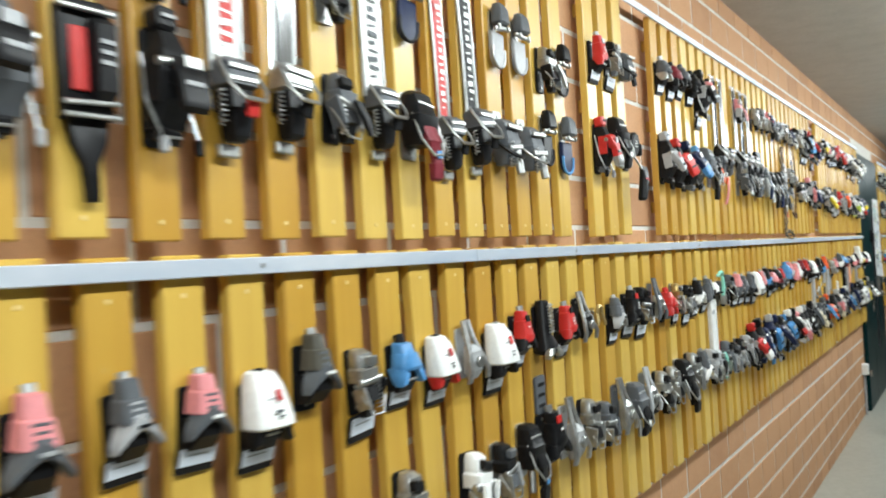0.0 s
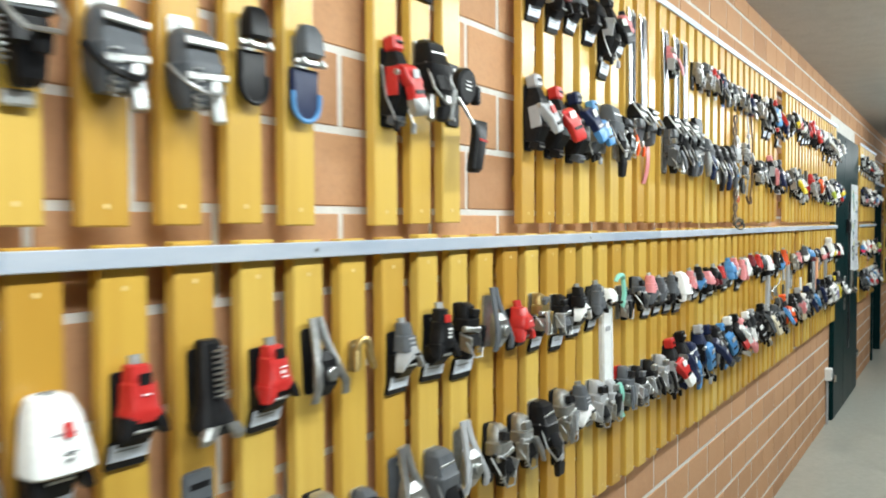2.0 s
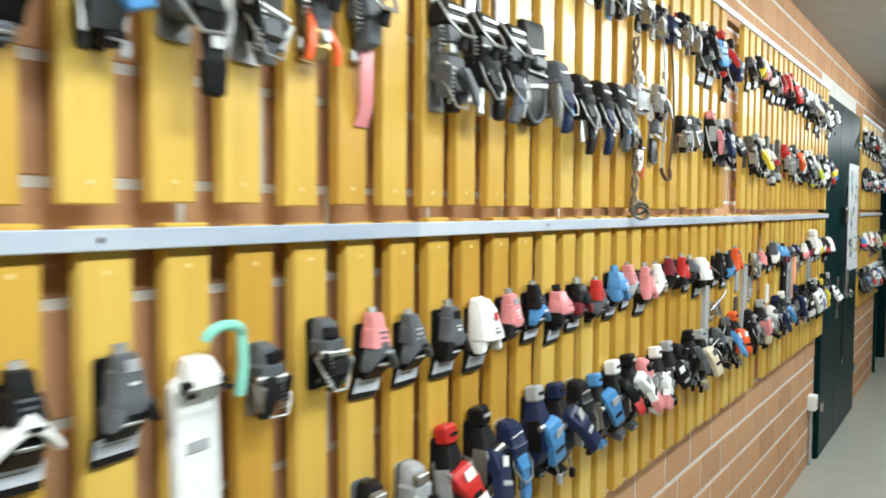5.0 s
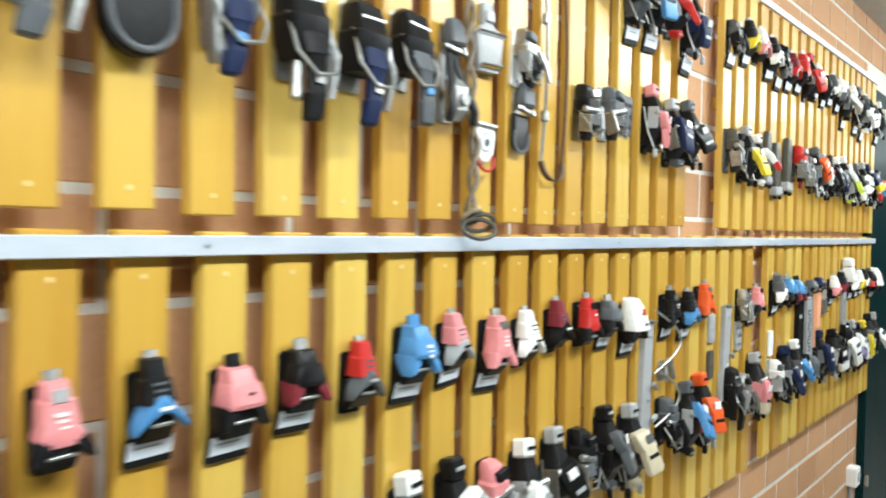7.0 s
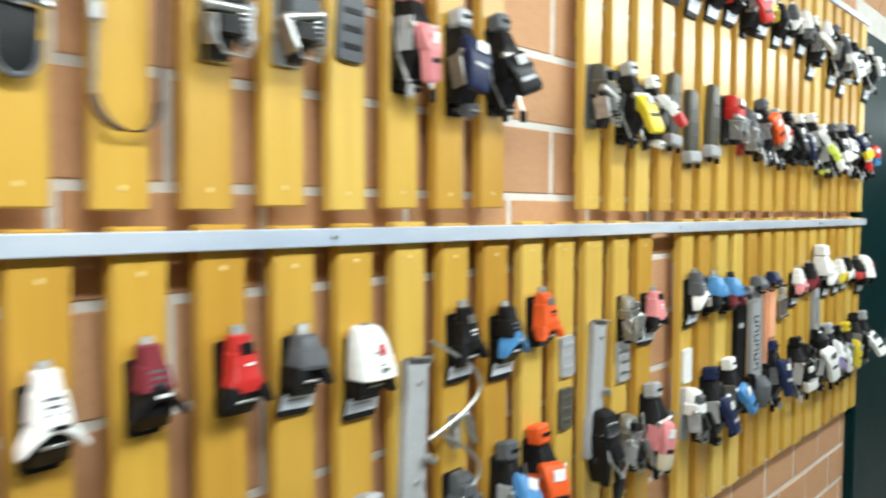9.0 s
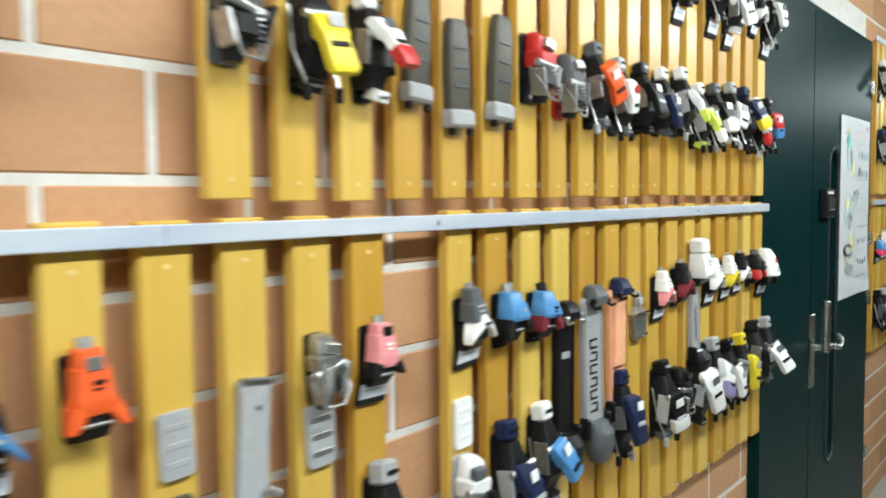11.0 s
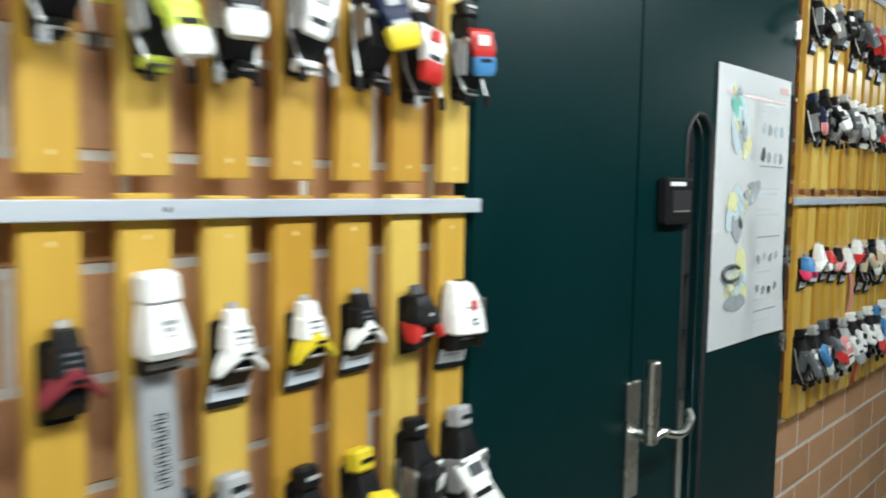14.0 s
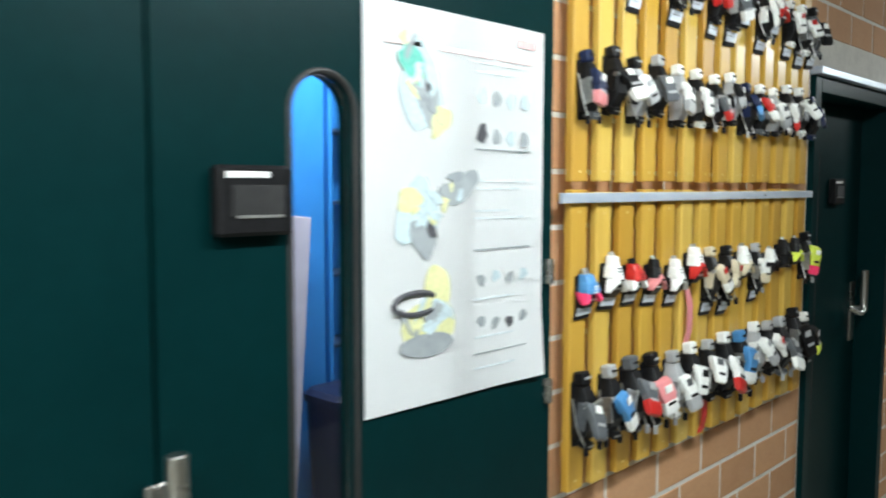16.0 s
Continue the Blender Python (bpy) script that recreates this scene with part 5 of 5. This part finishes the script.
def dial_strap(t, a, b, r, tag):
    base_plate(t, "k", -0.05, 0.07, 0.05)
    bm = B()
    disc(bm, (0, -0.03, 0.025), (0, 1, 0.1), 0.036, 0.026, 22, 0.005)
    dial = part("dial", bm, PLASTIC[a], t)
    bm = B()
    for q in range(3):
        obox(bm, 0, 0.0435, 0.018 + 0.008 * q, 0.02, 0.001, 0.003, 0)
    part("print_bars", bm, PLASTIC["w"], dial)
    bm = B()
    tube(bm, ((-0.03, -0.035, 0.0), (-0.016, -0.052, -0.035), (0.012, -0.060, -0.062)), 0.0035, 6)
    part("wire", bm, PLASTIC["s"], t)
    bm = B()
    loft(bm, [(0.026, 0.052, -0.040, 0.034, 0.005), (0.022, 0.056, -0.056, 0.024, 0.010), (0.018, 0.056, -0.082, 0.019, 0.013), (0.008, 0.052, -0.135, 0.018, 0.013), (0.007, 0.050, -0.142, 0.013, 0.009)], 12, 4)
    lever = part("dangling_lever", bm, PLASTIC[b], t)
    bm = B()
    obox(bm, 0.018, 0.0695, -0.080, 0.034, 0.002, 0.004, 0, 0, 4)
    part("band", bm, PLASTIC["r"], lever, "thin red band")
    bm = B()
    obox(bm, 0.040, 0.036, 0.012, 0.016, 0.022, 0.036, 0.004)
    part("side_block", bm, PLASTIC["k"], t)


KINDS = {
    "c": (lambda t, a, b, r, g: toe_cap(t, a, b, r, g), "domed ski binding toe piece"),
    "d": (lambda t, a, b, r, g: toe_cap(t, a, b, r, g, 1.22), "large domed ski binding toe piece"),
    "h": (heel_lever, "tall-levered ski binding"),
    "m": (metal_mech, "old mechanical ski binding"),
    "j": (spring_column, "coil-spring ski binding"),
    "x": (hanging_heel, "ski binding heel with hanging lever"),
    "a": (toe_tower, "ski binding toe with spread wings"),
    "l": (long_plate, "long plate ski binding"),
    "b": (plain_plate, "long plain ski binding channel"),
    "k": (peaked_plate, "flat wide ski binding plate"),
    "t": (toe_on_plate, "ski binding toe on a long plate"),
    "q": (tour_plate, "long touring ski binding frame"),
    "o": (pad_wire, "ski binding pad with a wire loop"),
    "n": (strap_set, "old strap ski binding hanging loose"),
    "f": (fork_arms, "forked metal ski binding"),
    "s": (small_part, "small hooped ski binding clip"),
    "p": (flat_plate, "flat ribbed ski binding plate"),
    "u": (shovel_pad, "rounded ski binding pad"),
    "g": (great_pad, "wide ski binding heel pad"),
    "e": (badge_plate, "ski binding shield with a cord"),
    "w": (panel_tail, "long framed ski binding with tail"),
    "i": (slab_plate, "tall flat ski binding plate"),
    "v": (dial_strap, "ski binding with a round dial"),
}


def hang(x, z, token, w=UP_W):
    """One binding at the slat whose left edge is at x. token: kind, two colours, and + where it has a label tag."""
    if token[0] == ".":
        return
    r = random.Random(int(x * 1000) * 7 + int(z * 1000))
    make, words = KINDS[token[0]]
    z -= {"l": 0.095, "b": 0.092, "t": 0.045, "d": 0.012, "k": 0.055, "c": -0.010, "h": -0.010, "a": -0.010}.get(token[0], 0.0)
    a, b = token[1], token[2]
    tone = WORDS[a] if a == b or b == "k" and a != "k" else WORDS[a] + " and " + WORDS[b]
    place = pose(x + w / 2 + r.uniform(-0.006, 0.006), SLAT_F, z + r.uniform(-0.014, 0.014), 0, r.uniform(-3.5, 3.5), r.uniform(-3, 3))
    k = r.uniform(0.77, 0.89) * (1.22 if token[0] == "g" else 1.16 if token[0] in "nomv" and z < 1.8 and z > 1.6 or z < 1.1 else 1.0)
    place = place @ Matrix.Diagonal((k, 0.78 * k / 0.86, k * (0.86 if token[0] in "chad" else 1.0), 1))
    label = tone + " " + words
    for more in ((" with label tag", ", tagged") if "+" in token else (" on a yellow slat", " on a slat")):
        if len((tone + " " + words + more).split()) <= 12:
            label = tone + " " + words + more
            break
    t = thing("ski_binding", place, label, "ski binding", GROUP)
    make(t, a, b, r, "+" in token)


def row(xs, z, tokens, w=UP_W):
    for x, token in zip(xs, tokens.split()):
        hang(x, z, token, w)


LOW_LIST = [LOW_X.get(i) for i in range(-11, 57)]


def low_row(z, tokens):
    for x, token in zip(LOW_LIST, tokens.split()):
        if x is not None:
            hang(x, z, token, LOW_W)


low_row(1.278, """agp+ alg+ agp+ dww+ agi mss+ cbb+ dwr+ fsl dwk+ hrk+ jkk hrk+ fsk szz alg+
    hkr+ mkk+ fgs crr mzs+ mks+ awk+ hgl+ lww mgs mgk agp+ agg+ hgk+ dww+ hpl abk+ cpk+ ckm+ agr cbb+ alp+ hpk+ aww akm hrk cgk+ dwk+
    blk hks+ abk+ hok ... blk mss hpk+ ... awg+ cbk cbm lkk llg lan kss apw+ amk tlw aww+ ayw+ awk+ ckr dwk+""")
low_row(1.022, """... ... ... ... ... mkk mss ... mwk mks nkw hkr fsl mss mgs fss nkg fls mss msk nkw
    mss awg mls mlw mgr mks mkg mls xrw xnn nbn xbn xnk nkk xbb xkr xwp mpk xwp xkk mkk xgk
    xek ... mgk xbk xok ... nkk mss xpe ... mwl xnk xbk ... ... xnk ... xkw mkk xww xwc xwk xyk xkk xww""")
low_row(1.145, "... ... ... ... ... ... ... ... ... ... ... pgk ... ... ... ... ... ... ... ...")

for i, z, token in ((34, 1.16, "sss"), (37, 1.119, "pii"), (37, 1.235, "pll"), (39, 1.19, "pls"), (42, 1.125, "pww")):
    hang(LOW_X[i], z, token, LOW_W)

# upper section beside the start: from the free brick strip backwards
row(U_X, 1.70, "unb ukk ogs ogk qkw qrw nmi qwg mgk qss qwr xkk wrk xkg qlk")
row(U_X, 1.89, "ukk msk ull uls ... ... unk ... mgs ... ... xkk ... xgk ...")
row(S_X, 1.745, "xrs nks vkk")
row(S_X, 1.985, "hrs+ mkk+ ogk")
row(P2_X, 1.735, """xlk xrk xnb xbg nkg mks foz ... ... mgs nkk ngb gkg nng nkk nnl ngk ull ... ... ... mkz mgl pgk xpk xnk xkk""")
row(P2_X, 2.02, """cgs+ cmk+ cgg+ ckk+ xkk+ cpk+ ... ... ... mpk ... ... mss mgl mrk ngn mkb ogs mss mks onk mkr mgs xkg+ xbk+ xrk xnk+""")
for i in (6, 7, 9, 10, 11):
    t = thing("ski_binding", pose(P2_X[i] + UP_W / 2, SLAT_F, 1.80, 0, (-1) ** i * 0.8, 0) @ Matrix.Diagonal((0.9, 0.8, 0.9, 1)), "long bright metal and black touring ski binding frame", "ski binding", GROUP)
    tour_plate(t, "s" if i % 2 else "k", "k", random.Random(i), False)
row(P3_X, 1.715, """mig xyk xwr ... ... ... mrk mgr xok xwk xkk xnk xwu xuw xkw xww xny xwr xrb""")
row(P3_X, 2.035, """mgk+ ayk+ apw awk+ mkg+ arm+ hrk+ xrk ayw+ akk+ awg+ agw+ xwk+ akw+ xgw+ xwk+ agk+ awk+ xwk+""")
for i in (3, 4, 5):
    hang(P3_X[i], 1.683 + 0.008 * (i % 2), "iil")
row(P4_X, 1.735, """xnp xkw xwl xgk xwl xwk xgr xkl xnb xrw xwl xwr xwk xnk""")
row(P4_X, 2.03, """xkw+ akw+ xkg+ akk+ xgk+ arm+ xrk+ xgw+ akk+ xwk+ arw+ xwk+ xww+ xkg+""")
row(P4_X, 1.24, """cbh+ aww+ crw+ apk+ aww+ arw xew+ xee+ aew xwe+ akw+ akk auk xuh""", LOW_W)
row(P4_X, 0.955, """xgk xbw xgr xpw xwl xwk xww xwr xbw xwl xwk xgw xkk xku""", LOW_W)
row(P5_X, 2.02, "xwk xyk xww akk xwr xkk awk xgk xwk xww")
row(P5_X, 1.735, "xku xkw xwk xkk xwr xkk xwk xgk xwk xww")
row(P5_X, 1.24, "awr akw awk akk", LOW_W)
row(P5_X, 0.98, "xwk xkk xww xkg", LOW_W)

hang(P2_X[18], 1.636, "ewr")
hang(P2_X[18], 1.862, "kll")
hang(P2_X[19], 1.668, "ukg")
hang(P2_X[19], 1.80, "msw")
hang(P2_X[17], 1.685, "fks")

# red and pink straps that hang under their bindings
for x, z, c in ((P4_X[5] + 0.03, 1.15, "p"), (P4_X[6] + 0.03, 0.87, "r"), (P2_X[7] + 0.045, 1.73, "p")):
    t = thing("hanging_strap", pose(x, SLAT_F, z), WORDS[c] + " safety strap hanging from a binding", "strap")
    bm = B()
    sweep_strip(bm, [(0.004 * math.sin(q), 0.003 + 0.016 * math.sin(q * 0.35), 0.05 - 0.018 * q) for q in range(10)], 0.028, 0.003)
    part("band", bm, PLASTIC[c], t)

# a mint green hook over the long white plate, and a strap end of the same colour below it
t = thing("mint_strap", pose(LOW_X[13] + LOW_W - 0.012, SLAT_F, 1.005), "mint green plastic strap looped over a long plate", "strap")
bm = B()
tube(bm, [(-0.030 + 0.028 * (1 - math.cos(math.pi * q / 8)), -0.040 - 0.004 * math.sin(math.pi * q / 8), 0.335 + 0.016 * math.sin(math.pi * q / 8)) for q in range(9)] + [(0.025, -0.044, 0.300), (0.022, -0.040, 0.262)], 0.0068, 8)
part("hook", bm, PLASTIC["t"], t)
bm = B()
sweep_strip(bm, [(-0.006 + 0.006 * q, 0.040 + 0.006 * math.sin(q), 0.055 - 0.017 * q) for q in range(7)], 0.026, 0.006)
part("strap_end", bm, PLASTIC["t"], t)

# thin steel cables that bow out beside a long channel
for k, (z0, z1, bow) in enumerate(((1.30, 1.15, 0.085), (1.16, 1.02, 0.072))):
    t = thing("steel_cable", pose(LOW_X[33] + 0.06, SLAT_F, z1), "thin bright steel cable bowed out beside a channel", "cable", "bowed steel cables")
    bm = B()
    tube(bm, [(bow * math.sin(math.pi * q / 12) + 0.012 * k, -0.018 - 0.030 * math.sin(math.pi * q / 12), (z0 - z1) * q / 12) for q in range(13)], 0.0029, 6)
    part("strand", bm, PLASTIC["s"], t)

# a worn strap bent into a long loop round its slat
LEATHER = speckled("worn_brown_leather", (0.07, 0.035, 0.02), (0.12, 0.065, 0.03), 60, 0.6)
t = thing("looped_strap", pose(P2_X[20] + UP_W / 2, SLAT_F, 1.578), "dark brown leather strap hanging as a long loop", "strap")
bm = B()
sweep_strip(bm, [(-0.037 * math.cos(math.pi * q / 10), 0.010 + 0.008 * math.sin(math.pi * q / 10), 0.036 - 0.036 * math.sin(math.pi * q / 10)) for q in range(11)], 0.008, 0.010)
part("bend", bm, LEATHER, t)
for sx in (-1, 1):
    bm = B()
    tube(bm, [(sx * (0.037 - 0.003 * (q / 8)), -0.010 - 0.01 * math.sin(q * 0.5), 0.034 + 0.06 * q) for q in range(9)], 0.0034, 6)
    part("strand", bm, LEATHER if sx > 0 else PLASTIC["s"], t)
for z in (0.12, 0.30):
    bm = B()
    obox(bm, -0.036, 0.016, z, 0.014, 0.014, 0.022, 0.003)
    part("clip", bm, PLASTIC["s"], t, "bare metal clip")

# plaited cord beside a slat, with a bunch of rings that lies on the rail
CORD = speckled("brown_leather", (0.13, 0.09, 0.055), (0.30, 0.24, 0.17), 60, 0.6)
t = thing("hanging_rope", pose(P2_X[18] - 0.012, SLAT_F, 1.474), "plaited brown cord hanging down onto the rail", "rope")
for k in range(2):
    bm = B()
    tube(bm, [(0.008 * math.sin(q * 0.8 + math.pi * k) + 0.010 * math.sin(q * 0.21), -0.012 - 0.006 * math.cos(q * 0.8 + math.pi * k), 0.030 + 0.0135 * q) for q in range(34)], 0.0046, 7)
    part("strand", bm, CORD, t)
for k, (cx, cz, rad) in enumerate(((-0.006, 0.030, 0.022), (0.010, 0.022, 0.026), (0.0, 0.012, 0.030))):
    bm = B()
    tube(bm, [(cx + rad * math.cos(q * math.pi / 8), -0.020 - 0.006 * k - 0.012 * math.sin(q * math.pi / 8 + k), cz + rad * 0.55 * math.sin(q * math.pi / 8)) for q in range(17)], 0.004, 7)
    part("ring", bm, PLASTIC["i"] if k else CORD, t)

# ---- bricks ----
COURSE, JOINT, LONG = 0.1325, 0.0125, 0.2715
bm = B()
span(bm, (0, FACE, 0), (LONG - JOINT, BACK + 0.03, COURSE - JOINT), 0.0025)
BRICK = finish(bm, "brick", M_BRICK)


def openings(x0, x1, z0, z1):
    """The stretches of a course that lie in the wall."""
    out = []
    solid = [(X_WEST, DOOR1[0] - 0.001)] if z0 < DOOR1_TOP else [(X_WEST, 99)]
    if z0 < DOOR1_TOP:
        solid += [(DOOR1[1] + 0.001, DOOR2[0] - 0.012)] if z0 < DOOR2_TOP + 0.03 else [(DOOR1[1] + 0.001, 99)]
        if z0 < DOOR2_TOP + 0.03:
            solid += [(DOOR2[1] + 0.062, 99)]
    for a, b in solid:
        lo, hi = max(x0, a), min(x1, b)
        if hi - lo > 0.02:
            out.append((lo, hi))
    return out


def picked(x, z):
    if z < 0.75:
        return 0.9 < x < 7.3 or 8.7 < x < 10.5
    if z > 2.12:
        return 1.2 < x < 7.4
    if z > 1.45:
        return 1.76 < x < 2.1 or 4.85 < x < 5.25 or 1.3 < x < 1.6 or (x > 10.3 and x < 11.4)
    return 5.3 < x < 5.7


verts, faces, count = [], [], 0
for c in range(-12, 9):
    z0 = 1.5225 + COURSE * c + JOINT / 2
    z1 = z0 + COURSE - JOINT
    if z1 < FLOOR_Z or z0 > CEIL_Z:
        continue
    shift = 1.5265 + (LONG / 2 if c % 2 == 0 else 0.0)
    for k in range(-20, 54):
        x0 = shift + LONG * k + JOINT / 2
        x1 = x0 + LONG - JOINT
        if x1 < X_WEST or x0 > X_EAST:
            continue
        for lo, hi in openings(x0, x1, z0, z1):
            whole = hi - lo > LONG - JOINT - 0.001 and z0 > FLOOR_Z and z1 < CEIL_Z
            if whole and picked(lo, z0) and count < 300:
                ob = new("brick", BRICK)
                ob.parent = wall_north
                ob.location = (lo, random.uniform(-0.0008, 0.0008), z0)
                count += 1
                continue
            a, b, y = max(z0, FLOOR_Z), min(z1, CEIL_Z), FACE + random.uniform(-0.0008, 0.0008)
            n, e = len(verts), 0.002
            verts += [(lo, BACK + 0.002, a), (hi, BACK + 0.002, a), (hi, BACK + 0.002, b), (lo, BACK + 0.002, b),
                      (lo, y + e, a), (hi, y + e, a), (hi, y + e, b), (lo, y + e, b),
                      (lo + e, y, a + e), (hi - e, y, a + e), (hi - e, y, b - e), (lo + e, y, b - e)]
            faces += [(n + 8, n + 9, n + 10, n + 11)]
            for i in range(4):
                j = (i + 1) % 4
                faces += [(n + i, n + j, n + 4 + j, n + 4 + i), (n + 4 + i, n + 4 + j, n + 8 + j, n + 8 + i)]
me = bpy.data.meshes.new("bricks")
me.from_pydata(verts, [], faces)
me.materials.append(M_BRICKS)
rest = new("bricks", me)
rest.parent = wall_north
tagged(rest, "reddish brown bricks with pale joints", kind="stuff")
